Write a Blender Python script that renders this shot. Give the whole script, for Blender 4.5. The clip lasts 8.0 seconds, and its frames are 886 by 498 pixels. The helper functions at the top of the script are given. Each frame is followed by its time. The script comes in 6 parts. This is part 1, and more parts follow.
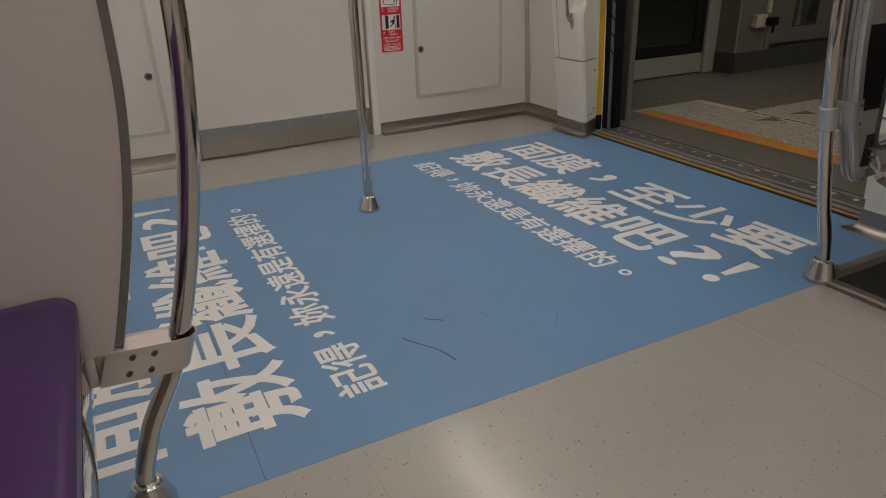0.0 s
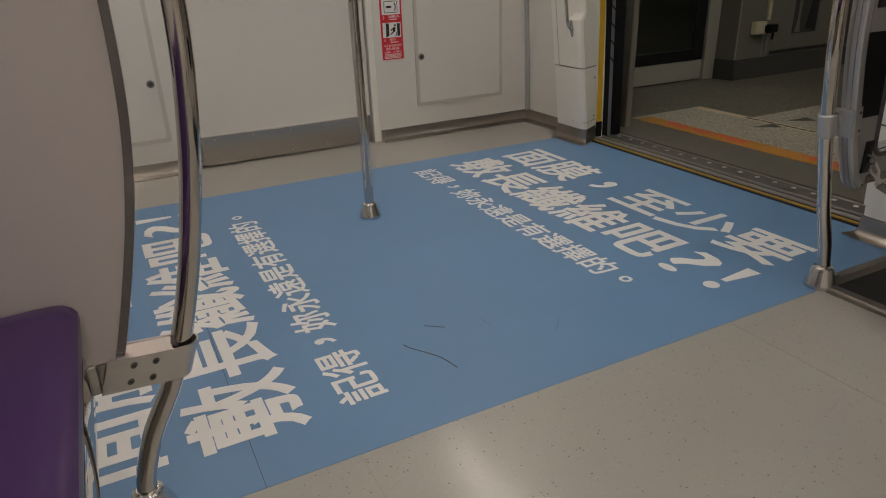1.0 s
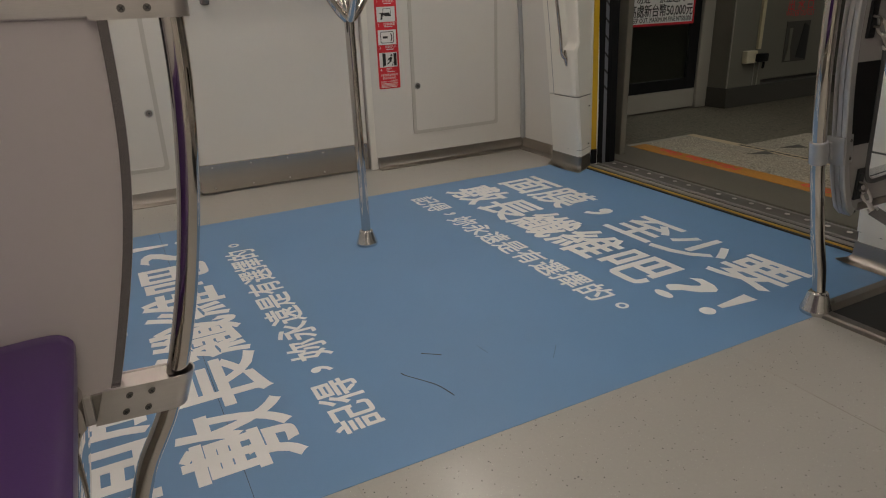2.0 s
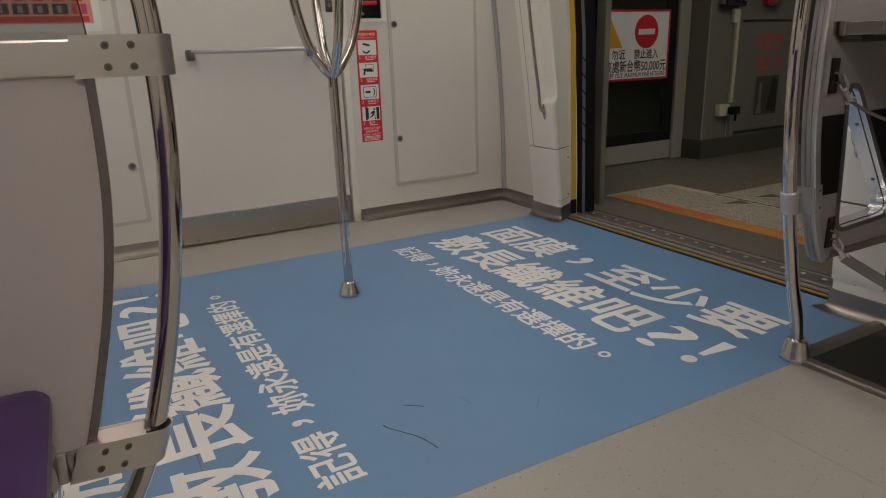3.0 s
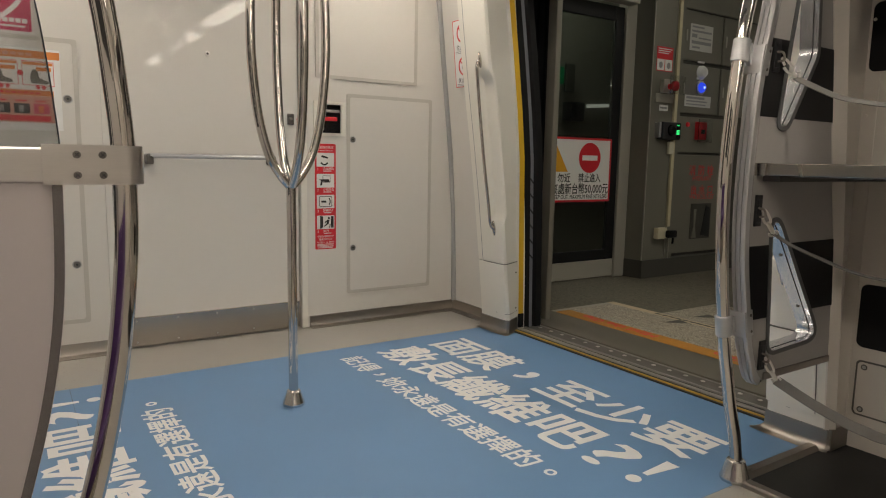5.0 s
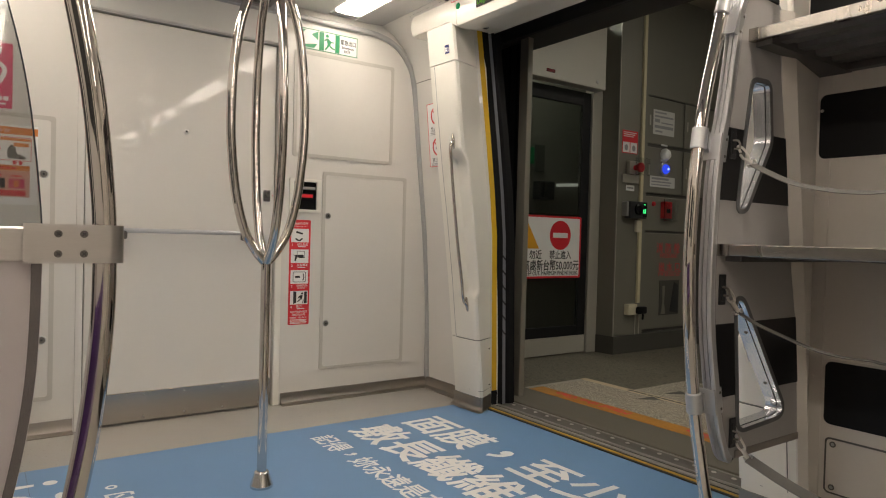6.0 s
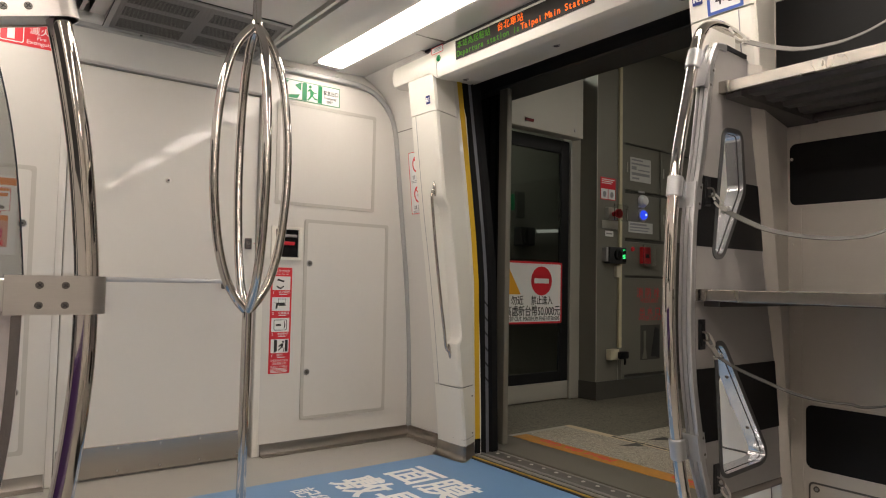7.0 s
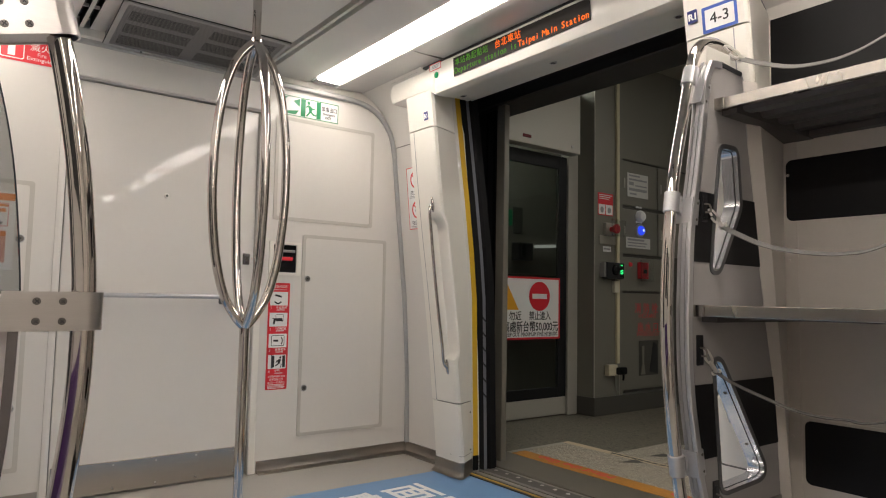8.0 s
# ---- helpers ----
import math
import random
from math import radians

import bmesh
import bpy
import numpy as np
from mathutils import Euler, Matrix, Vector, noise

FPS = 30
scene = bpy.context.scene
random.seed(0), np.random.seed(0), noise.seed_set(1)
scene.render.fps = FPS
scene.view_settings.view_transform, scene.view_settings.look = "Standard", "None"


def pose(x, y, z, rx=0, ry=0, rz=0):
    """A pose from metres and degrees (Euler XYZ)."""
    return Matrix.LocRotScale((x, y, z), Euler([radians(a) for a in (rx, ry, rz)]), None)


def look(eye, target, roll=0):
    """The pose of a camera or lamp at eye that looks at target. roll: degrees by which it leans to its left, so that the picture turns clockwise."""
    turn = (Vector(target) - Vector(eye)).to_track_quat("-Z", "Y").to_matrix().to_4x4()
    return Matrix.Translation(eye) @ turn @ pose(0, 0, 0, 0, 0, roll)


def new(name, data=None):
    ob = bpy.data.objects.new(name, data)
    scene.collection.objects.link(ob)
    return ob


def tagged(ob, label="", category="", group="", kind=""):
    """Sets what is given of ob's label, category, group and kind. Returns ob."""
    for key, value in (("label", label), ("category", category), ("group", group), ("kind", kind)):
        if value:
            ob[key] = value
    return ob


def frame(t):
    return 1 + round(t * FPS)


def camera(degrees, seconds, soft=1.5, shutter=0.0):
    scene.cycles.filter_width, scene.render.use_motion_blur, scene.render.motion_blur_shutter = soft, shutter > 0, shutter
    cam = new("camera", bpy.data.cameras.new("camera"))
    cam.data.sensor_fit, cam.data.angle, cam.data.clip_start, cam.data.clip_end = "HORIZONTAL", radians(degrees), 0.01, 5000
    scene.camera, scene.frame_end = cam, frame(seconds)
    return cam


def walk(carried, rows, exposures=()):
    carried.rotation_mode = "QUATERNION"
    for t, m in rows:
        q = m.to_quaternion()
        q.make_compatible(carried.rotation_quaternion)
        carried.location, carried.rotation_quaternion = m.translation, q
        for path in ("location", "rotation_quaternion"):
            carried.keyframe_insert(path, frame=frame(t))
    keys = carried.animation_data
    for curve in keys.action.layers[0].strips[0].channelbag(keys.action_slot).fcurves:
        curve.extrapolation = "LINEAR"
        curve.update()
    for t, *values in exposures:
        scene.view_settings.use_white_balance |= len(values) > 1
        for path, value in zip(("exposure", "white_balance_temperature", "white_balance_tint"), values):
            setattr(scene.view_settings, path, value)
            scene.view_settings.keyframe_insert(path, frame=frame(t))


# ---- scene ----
cam = camera(67.7, 8.0, 1.1)
PATH = [
    (0, (-0.845, -1.963, 0.902), (-0.032, -0.328, 0.086), -2.0),
    (0.5, (-0.845, -1.965, 0.903), (-0.033, -0.326, 0.092), -1.9),
    (1, (-0.846, -1.966, 0.905), (-0.031, -0.323, 0.107), -2.1),
    (2.5, (-0.849, -1.974, 0.912), (0.019, -0.297, 0.254), -2.0),
    (3, (-0.85, -1.981, 0.915), (0.062, -0.3, 0.331), -2.0),
    (3.5, (-0.852, -1.985, 0.917), (0.104, -0.311, 0.382), -1.3),
    (4, (-0.855, -1.99, 0.921), (0.143, -0.321, 0.453), -1.0),
    (5.5, (-0.886, -2.016, 0.94), (0.237, -0.367, 0.792), 1.7),
    (6, (-0.894, -2.026, 0.944), (0.264, -0.395, 0.905), 1.5),
    (6.5, (-0.9, -2.031, 0.946), (0.282, -0.418, 0.985), 1.4),
    (7, (-0.903, -2.035, 0.948), (0.296, -0.437, 1.049), 1.1),
    (7.5, (-0.904, -2.036, 0.948), (0.298, -0.444, 1.093), 1.1),
    (8, (-0.904, -2.037, 0.949), (0.297, -0.445, 1.096), 1.1),
]
walk(cam, [(t, look(eye, target, roll)) for t, eye, target, roll in PATH],
     [(0.0, -0.69, 6500, 8), (1.0, -0.69, 6500, 8), (2.5, -0.70, 6500, 8), (3.5, -0.68, 6550, 8), (4.0, -0.54, 6600, 8), (5.5, -0.26, 6800, 6), (6.5, -0.19, 6750, 10), (8.0, -0.17, 6420, 10)])

# ==== place ====


# ---- light ----
world = bpy.data.worlds.new("night")
scene.world = world
world.use_nodes = True
world.node_tree.nodes["Background"].inputs[0].default_value = (0.02, 0.022, 0.025, 1)
world.node_tree.nodes["Background"].inputs[1].default_value = 0.1
LAMP_STRENGTH = 15.6
STATION_STRENGTH = 17.0


# ---- small building tools ----
def thing(name, at, label, category, group="", kind=""):
    ob = new(name)
    ob.location = at
    ob.empty_display_size = 0.05
    return tagged(ob, label, category, group, kind)


def shade(bm, angle=28):
    limit = radians(angle)
    for f in bm.faces:
        f.smooth = True
    for e in bm.edges:
        if len(e.link_faces) == 2:
            a, b = sorted(f.calc_area() for f in e.link_faces)
            e.smooth = e.calc_face_angle(0) < limit and b < 12 * a
        else:
            e.smooth = False


def part(name, bm, material, parent=None, label=""):
    """Links a bmesh, given in world coordinates, as one mesh under a thing or a part."""
    shade(bm)
    me = bpy.data.meshes.new(name)
    bm.to_mesh(me)
    bm.free()
    me.materials.append(material)
    ob = new(name, me)
    if parent is not None:
        ob.parent = parent
        if parent.type == "EMPTY":
            ob.matrix_parent_inverse = Matrix.Translation(-Vector(parent.location))
    if label:
        ob["label"] = label
    return ob


def structure(name, bm, material, label, category):
    return tagged(part(name, bm, material), label, category, kind="structure")


def box(x0, x1, y0, y1, z0, z1, bevel=0.0, segments=2, bm=None):
    own = bmesh.new()
    bmesh.ops.create_cube(own, size=1)
    for v in own.verts:
        v.co = ((x0 + x1) / 2 + v.co.x * (x1 - x0), (y0 + y1) / 2 + v.co.y * (y1 - y0), (z0 + z1) / 2 + v.co.z * (z1 - z0))
    if bevel:
        bmesh.ops.bevel(own, geom=own.edges[:], offset=bevel, segments=segments, affect="EDGES", profile=0.5)
    return merge(bm, own)


def merge(bm, own):
    if bm is None:
        return own
    me = bpy.data.meshes.new("tmp")
    own.to_mesh(me)
    own.free()
    bm.from_mesh(me)
    bpy.data.meshes.remove(me)
    return bm


def move(bm, m):
    bmesh.ops.transform(bm, matrix=m, verts=bm.verts[:])
    return bm


def smooth_line(points, per=6):
    """A Catmull-Rom line through the points."""
    pts = [Vector(p) for p in points]
    pts = [2 * pts[0] - pts[1]] + pts + [2 * pts[-1] - pts[-2]]
    out = []
    for i in range(1, len(pts) - 2):
        a, b, c, d = pts[i - 1:i + 3]
        for k in range(per):
            t = k / per
            out.append(0.5 * (2 * b + (c - a) * t + (2 * a - 5 * b + 4 * c - d) * t * t + (3 * b - a - 3 * c + d) * t ** 3))
    out.append(pts[-2])
    return out


def sweep(points, outline, bm=None, cap=True, up=None):
    """An outline, a list of (u, v), carried along a line of points."""
    own = bmesh.new()
    pts = [Vector(p) for p in points]
    n = len(pts)
    tangents = [(pts[min(i + 1, n - 1)] - pts[max(i - 1, 0)]).normalized() for i in range(n)]
    ref = Vector(up) if up else (Vector((0, 1, 0)) if abs(tangents[0].y) < 0.9 else Vector((1, 0, 0)))
    u = (ref - ref.dot(tangents[0]) * tangents[0]).normalized()
    rings = []
    for p, t in zip(pts, tangents):
        u = (u - u.dot(t) * t).normalized()
        w = t.cross(u)
        rings.append([own.verts.new(p + a * u + b * w) for a, b in outline])
    m = len(outline)
    for r0, r1 in zip(rings, rings[1:]):
        for k in range(m):
            own.faces.new((r0[k], r0[(k + 1) % m], r1[(k + 1) % m], r1[k]))
    if cap:
        own.faces.new(list(reversed(rings[0])))
        own.faces.new(rings[-1])
    bmesh.ops.recalc_face_normals(own, faces=own.faces[:])
    return merge(bm, own)


def circle(r, n=20):
    return [(r * math.cos(2 * math.pi * k / n), r * math.sin(2 * math.pi * k / n)) for k in range(n)]


def tube(points, r, n=20, per=6, bm=None, straight=False):
    return sweep(points if straight else smooth_line(points, per), circle(r, n), bm)


def lathe(profile, x, y, z, n=32, axis="z", bm=None):
    """Rings of (radius, height) about an axis through (x, y, z)."""
    own = bmesh.new()
    rings = []
    for r, h in profile:
        ring = []
        for k in range(n):
            a = 2 * math.pi * k / n
            p = {"z": (r * math.cos(a), r * math.sin(a), h), "y": (r * math.cos(a), h, r * math.sin(a)),
                 "x": (h, r * math.cos(a), r * math.sin(a))}[axis]
            ring.append(own.verts.new((x + p[0], y + p[1], z + p[2])))
        rings.append(ring)
    for r0, r1 in zip(rings, rings[1:]):
        for k in range(n):
            own.faces.new((r0[k], r0[(k + 1) % n], r1[(k + 1) % n], r1[k]))
    own.faces.new(rings[0])
    own.faces.new(rings[-1])
    bmesh.ops.recalc_face_normals(own, faces=own.faces[:])
    return merge(bm, own)


def rounded(w, h, r, n=5):
    """A rounded rectangle's outline, anticlockwise, centred."""
    out = []
    for cx, cy, a0 in ((w / 2 - r, h / 2 - r, 0), (-w / 2 + r, h / 2 - r, 90), (-w / 2 + r, -h / 2 + r, 180), (w / 2 - r, -h / 2 + r, 270)):
        for k in range(n + 1):
            a = radians(a0 + 90 * k / n)
            out.append((cx + r * math.cos(a), cy + r * math.sin(a)))
    return out


def round_polygon(points, r, n=4):
    """A polygon with its corners rounded."""
    out = []
    m = len(points)
    for i in range(m):
        a, b, c = (Vector(points[(i + k) % m]).to_2d() for k in (-1, 0, 1))
        d0, d1 = min(r, (a - b).length * 0.45), min(r, (c - b).length * 0.45)
        p, q = b + (a - b).normalized() * d0, b + (c - b).normalized() * d1
        for k in range(n + 1):
            t = k / n
            out.append(tuple((1 - t) ** 2 * p + 2 * t * (1 - t) * b + t * t * q))
    return out


def plate(outline, thick, m, bevel=0.0, bm=None):
    """A flat plate: its outline in the plane of m, its back on the plane, its face thick in front of it."""
    own = bmesh.new()
    f = own.faces.new([own.verts.new((a, b, 0)) for a, b in outline])
    if f.normal.z < 0 or sum(a[0] * b[1] - b[0] * a[1] for a, b in zip(outline, outline[1:] + outline[:1])) < 0:
        f.normal_flip()
    got = bmesh.ops.extrude_face_region(own, geom=[f])
    top = [v for v in got["geom"] if isinstance(v, bmesh.types.BMVert)]
    bmesh.ops.translate(own, vec=(0, 0, thick), verts=top)
    bmesh.ops.recalc_face_normals(own, faces=own.faces[:])
    if bevel:
        rim = [e for e in own.edges if all(v in top for v in e.verts)]
        bmesh.ops.bevel(own, geom=rim, offset=bevel, segments=2, affect="EDGES", profile=0.5)
    move(own, m)
    return merge(bm, own)


def frame_ring(outer, inner, thick, m, bm=None):
    """A flat frame between two outlines of the same count."""
    own = bmesh.new()
    n = len(outer)
    rows = [[own.verts.new((a, b, z)) for a, b in line] for line, z in ((outer, 0), (outer, thick), (inner, thick), (inner, 0))]
    for k in range(n):
        j = (k + 1) % n
        for i in range(4):
            own.faces.new((rows[i][k], rows[i][j], rows[(i + 1) % 4][j], rows[(i + 1) % 4][k]))
    bmesh.ops.recalc_face_normals(own, faces=own.faces[:])
    move(own, m)
    return merge(bm, own)


def scaled(outline, d):
    """A centred outline drawn in by d on every side."""
    w = max(abs(a) for a, _ in outline)
    h = max(abs(b) for _, b in outline)
    return [(a * (w - d) / w, b * (h - d) / h) for a, b in outline]


def letters(name, body, size, m, material, parent, bold=0.0, thick=0.0, width=None, align="LEFT", label="", spacing=1.0, centre=False):
    """Writing as a mesh part in the plane of m. width: the line is stretched to it. bold: how far the strokes are thickened. centre: about m's origin."""
    cu = bpy.data.curves.new("tmp", "FONT")
    cu.body, cu.size, cu.align_x, cu.extrude = body, size, align, thick / 2
    cu.space_character = spacing
    cu.bevel_depth, cu.bevel_resolution = bold, 0
    cu.resolution_u = 3
    ob = bpy.data.objects.new("tmp", cu)
    scene.collection.objects.link(ob)
    me = bpy.data.meshes.new_from_object(ob.evaluated_get(bpy.context.evaluated_depsgraph_get()))
    bpy.data.objects.remove(ob)
    bpy.data.curves.remove(cu)
    bm = bmesh.new()
    bm.from_mesh(me)
    bpy.data.meshes.remove(me)
    if bold:
        bmesh.ops.remove_doubles(bm, verts=bm.verts[:], dist=1e-6)
        for v in bm.verts:
            v.co.z *= 0.03
    if width and bm.verts:
        xs = [v.co.x for v in bm.verts]
        k, x0 = width / (max(xs) - min(xs)), min(xs)
        for v in bm.verts:
            v.co.x = (v.co.x - x0) * k
    if centre and bm.verts:
        mid = [(min(v.co[k] for v in bm.verts) + max(v.co[k] for v in bm.verts)) / 2 for k in (0, 1)]
        bmesh.ops.translate(bm, vec=(-mid[0], -mid[1], 0), verts=bm.verts[:])
    if thick:
        bmesh.ops.translate(bm, vec=(0, 0, thick / 2), verts=bm.verts[:])
    move(bm, m)
    return part(name, bm, material, parent, label)


def bars(rows, m, material, parent, thick=0.0006, name="print"):
    """Print too small to read: bars of (x, y, width, height) in the plane of m."""
    bm = bmesh.new()
    for x, y, w, h in rows:
        plate([(x, y), (x + w, y), (x + w, y + h), (x, y + h)], thick, m, bm=bm)
    return part(name, bm, material, parent)


def loft(rings, bm=None, cap=True, closed=True):
    own = bmesh.new()
    vs = [[own.verts.new(p) for p in ring] for ring in rings]
    n = len(vs[0])
    for r0, r1 in zip(vs, vs[1:]):
        for k in range(n if closed else n - 1):
            own.faces.new((r0[k], r0[(k + 1) % n], r1[(k + 1) % n], r1[k]))
    if cap and closed:
        own.faces.new(vs[0])
        own.faces.new(vs[-1])
    bmesh.ops.recalc_face_normals(own, faces=own.faces[:])
    return merge(bm, own)


# ---- materials ----
def material(name, colour, rough=0.5, metal=0.0, grain=0.06, grain_size=60.0, cloud=0.06, cloud_size=3.0, bump=0.0, bump_size=200.0,
             coat=0.0, rough_spread=0.08, stretch=(1, 1, 1), emit=0.0, spec=0.5):
    """A painted, plastic or metal surface with grain and larger stains."""
    mat = bpy.data.materials.new(name)
    mat.use_nodes = True
    nt = mat.node_tree
    bsdf = nt.nodes["Principled BSDF"]
    co = nt.nodes.new("ShaderNodeTexCoord")
    mp = nt.nodes.new("ShaderNodeMapping")
    mp.inputs["Scale"].default_value = stretch
    nt.links.new(co.outputs["Object"], mp.inputs["Vector"])

    def noise_node(scale, detail):
        n = nt.nodes.new("ShaderNodeTexNoise")
        n.inputs["Scale"].default_value, n.inputs["Detail"].default_value = scale, detail
        nt.links.new(mp.outputs["Vector"], n.inputs["Vector"])
        return n

    fine, wide = noise_node(grain_size, 3), noise_node(cloud_size, 4)
    val = nt.nodes.new("ShaderNodeMath")
    val.operation = "MULTIPLY_ADD"
    nt.links.new(fine.outputs["Fac"], val.inputs[0])
    val.inputs[1].default_value, val.inputs[2].default_value = 2 * grain, 1 - grain - cloud
    val2 = nt.nodes.new("ShaderNodeMath")
    val2.operation = "MULTIPLY_ADD"
    nt.links.new(wide.outputs["Fac"], val2.inputs[0])
    val2.inputs[1].default_value = 2 * cloud
    nt.links.new(val.outputs[0], val2.inputs[2])
    mul = nt.nodes.new("ShaderNodeMix")
    mul.data_type, mul.blend_type = "RGBA", "MULTIPLY"
    mul.inputs["Factor"].default_value = 1.0
    mul.inputs["A"].default_value = (*colour, 1)
    nt.links.new(val2.outputs[0], mul.inputs["B"])
    nt.links.new(mul.outputs["Result"], bsdf.inputs["Base Color"])
    ro = nt.nodes.new("ShaderNodeMath")
    ro.operation = "MULTIPLY_ADD"
    ro.use_clamp = True
    nt.links.new(wide.outputs["Fac"], ro.inputs[0])
    ro.inputs[1].default_value, ro.inputs[2].default_value = rough_spread, rough - rough_spread / 2
    nt.links.new(ro.outputs[0], bsdf.inputs["Roughness"])
    bsdf.inputs["Metallic"].default_value = metal
    bsdf.inputs["Coat Weight"].default_value = coat
    bsdf.inputs["Coat Roughness"].default_value = 0.08
    bsdf.inputs["Specular IOR Level"].default_value = spec
    if bump:
        b = nt.nodes.new("ShaderNodeBump")
        b.inputs["Strength"].default_value = bump
        b.inputs["Distance"].default_value = 0.001
        n = noise_node(bump_size, 2)
        nt.links.new(n.outputs["Fac"], b.inputs["Height"])
        nt.links.new(b.outputs["Normal"], bsdf.inputs["Normal"])
    if emit:
        bsdf.inputs["Emission Color"].default_value = (*colour, 1)
        bsdf.inputs["Emission Strength"].default_value = emit
    return mat


def speckled(name, base, dots, scale, share, size, rough, second=None, cloud=0.07, cloud_size=2.2):
    """A floor with small sprinkled chips."""
    mat = material(name, base, rough, grain=0.05, grain_size=120, cloud=cloud, cloud_size=cloud_size, bump=0.15, bump_size=300)
    nt = mat.node_tree
    bsdf = nt.nodes["Principled BSDF"]
    co = nt.nodes["Texture Coordinate"]
    before = bsdf.inputs["Base Color"].links[0].from_socket
    for k, (colour, sc) in enumerate(((dots, scale), (second or dots, scale * 1.7))):
        vor = nt.nodes.new("ShaderNodeTexVoronoi")
        vor.inputs["Scale"].default_value = sc
        nt.links.new(co.outputs["Object"], vor.inputs["Vector"])
        sep = nt.nodes.new("ShaderNodeSeparateColor")
        nt.links.new(vor.outputs["Color"], sep.inputs["Color"])
        reach = nt.nodes.new("ShaderNodeMath")
        reach.operation = "MULTIPLY_ADD"
        nt.links.new(sep.outputs["Green"], reach.inputs[0])
        reach.inputs[1].default_value, reach.inputs[2].default_value = size, size * 0.5
        near = nt.nodes.new("ShaderNodeMath")
        near.operation = "LESS_THAN"
        nt.links.new(vor.outputs["Distance"], near.inputs[0])
        nt.links.new(reach.outputs[0], near.inputs[1])
        pick = nt.nodes.new("ShaderNodeMath")
        pick.operation = "LESS_THAN"
        pick.inputs[1].default_value = share
        nt.links.new(sep.outputs["Red"], pick.inputs[0])
        both = nt.nodes.new("ShaderNodeMath")
        both.operation = "MULTIPLY"
        nt.links.new(near.outputs[0], both.inputs[0])
        nt.links.new(pick.outputs[0], both.inputs[1])
        mix = nt.nodes.new("ShaderNodeMix")
        mix.data_type = "RGBA"
        nt.links.new(both.outputs[0], mix.inputs["Factor"])
        nt.links.new(before, mix.inputs["A"])
        mix.inputs["B"].default_value = (*colour, 1)
        before = mix.outputs["Result"]
    nt.links.new(before, bsdf.inputs["Base Color"])
    return mat


def glowing(name, colour, strength):
    mat = bpy.data.materials.new(name)
    mat.use_nodes = True
    nt = mat.node_tree
    nt.nodes.clear()
    em, out = nt.nodes.new("ShaderNodeEmission"), nt.nodes.new("ShaderNodeOutputMaterial")
    em.inputs["Color"].default_value, em.inputs["Strength"].default_value = (*colour, 1), strength
    nt.links.new(em.outputs[0], out.inputs["Surface"])
    return mat


def glass_sheet(name, colour, rough=0.02):
    mat = bpy.data.materials.new(name)
    mat.use_nodes = True
    bsdf = mat.node_tree.nodes["Principled BSDF"]
    bsdf.inputs["Base Color"].default_value = (*colour, 1)
    bsdf.inputs["Roughness"].default_value = rough
    bsdf.inputs["Transmission Weight"].default_value = 1.0
    bsdf.inputs["IOR"].default_value = 1.45
    return mat


FLOOR = speckled("speckled_floor", (0.40, 0.385, 0.355), (0.022, 0.022, 0.032), 116, 0.34, 0.125, 0.42, (0.58, 0.57, 0.54))
FLOOR.node_tree.nodes["Principled BSDF"].inputs["Coat Weight"].default_value = 0.8
FLOOR.node_tree.nodes["Principled BSDF"].inputs["Coat Roughness"].default_value = 0.185
BLUE = material("blue_vinyl", (0.150, 0.288, 0.500), 0.46, grain=0.03, grain_size=300, cloud=0.09, cloud_size=2.6, bump=0.12, bump_size=400)
WHITE_VINYL = material("white_vinyl", (0.84, 0.83, 0.82), 0.5, grain=0.03, grain_size=200, cloud=0.06, cloud_size=5)
WALL = material("white_lacquered_panel", (0.72, 0.695, 0.655), 0.034, grain=0.012, grain_size=40, cloud=0.03, cloud_size=1.5, rough_spread=0.02, bump=0.008, bump_size=14, spec=0.34)
SHELL = material("cream_moulded_plastic", (0.80, 0.775, 0.71), 0.335, grain=0.012, grain_size=60, cloud=0.025, cloud_size=3, coat=0.35)
COVE = material("glossy_ceiling_cove", (0.60, 0.59, 0.57), 0.09, grain=0.01, cloud=0.03, cloud_size=2)
CEILING = material("ceiling_panel_paint", (0.66, 0.65, 0.62), 0.335, grain=0.015, cloud=0.03, cloud_size=2)
SEAL = material("grey_seal", (0.54, 0.515, 0.47), 0.5, grain=0.04)
STEEL = material("brushed_steel", (0.36, 0.33, 0.30), 0.335, 1.0, grain=0.06, grain_size=90, cloud=0.06, cloud_size=4, stretch=(1, 1, 12), bump=0.02, bump_size=120)
KICK = material("scuffed_kick_plate_steel", (0.47, 0.43, 0.385), 0.24, 1.0, grain=0.06, grain_size=90, cloud=0.07, cloud_size=4, stretch=(1, 1, 12), bump=0.02, bump_size=120)
STEEL_X = material("brushed_steel_bracket", (0.62, 0.59, 0.57), 0.31, 1.0, grain=0.06, grain_size=60, cloud=0.05, cloud_size=4, stretch=(1, 1, 30), bump=0.06, bump_size=120)
CHROME = material("polished_steel_tube", (0.62, 0.585, 0.55), 0.05, 1.0, grain=0.03, grain_size=40, cloud=0.05, cloud_size=12, rough_spread=0.06)
BRIGHT = material("nickel_plated_hook", (0.82, 0.79, 0.75), 0.34, 0.6, grain=0.03, grain_size=40, cloud=0.05, cloud_size=12)
KERB = material("worn_bronze_steel", (0.27, 0.245, 0.22), 0.36, 1.0, grain=0.08, grain_size=90, cloud=0.10, cloud_size=6)
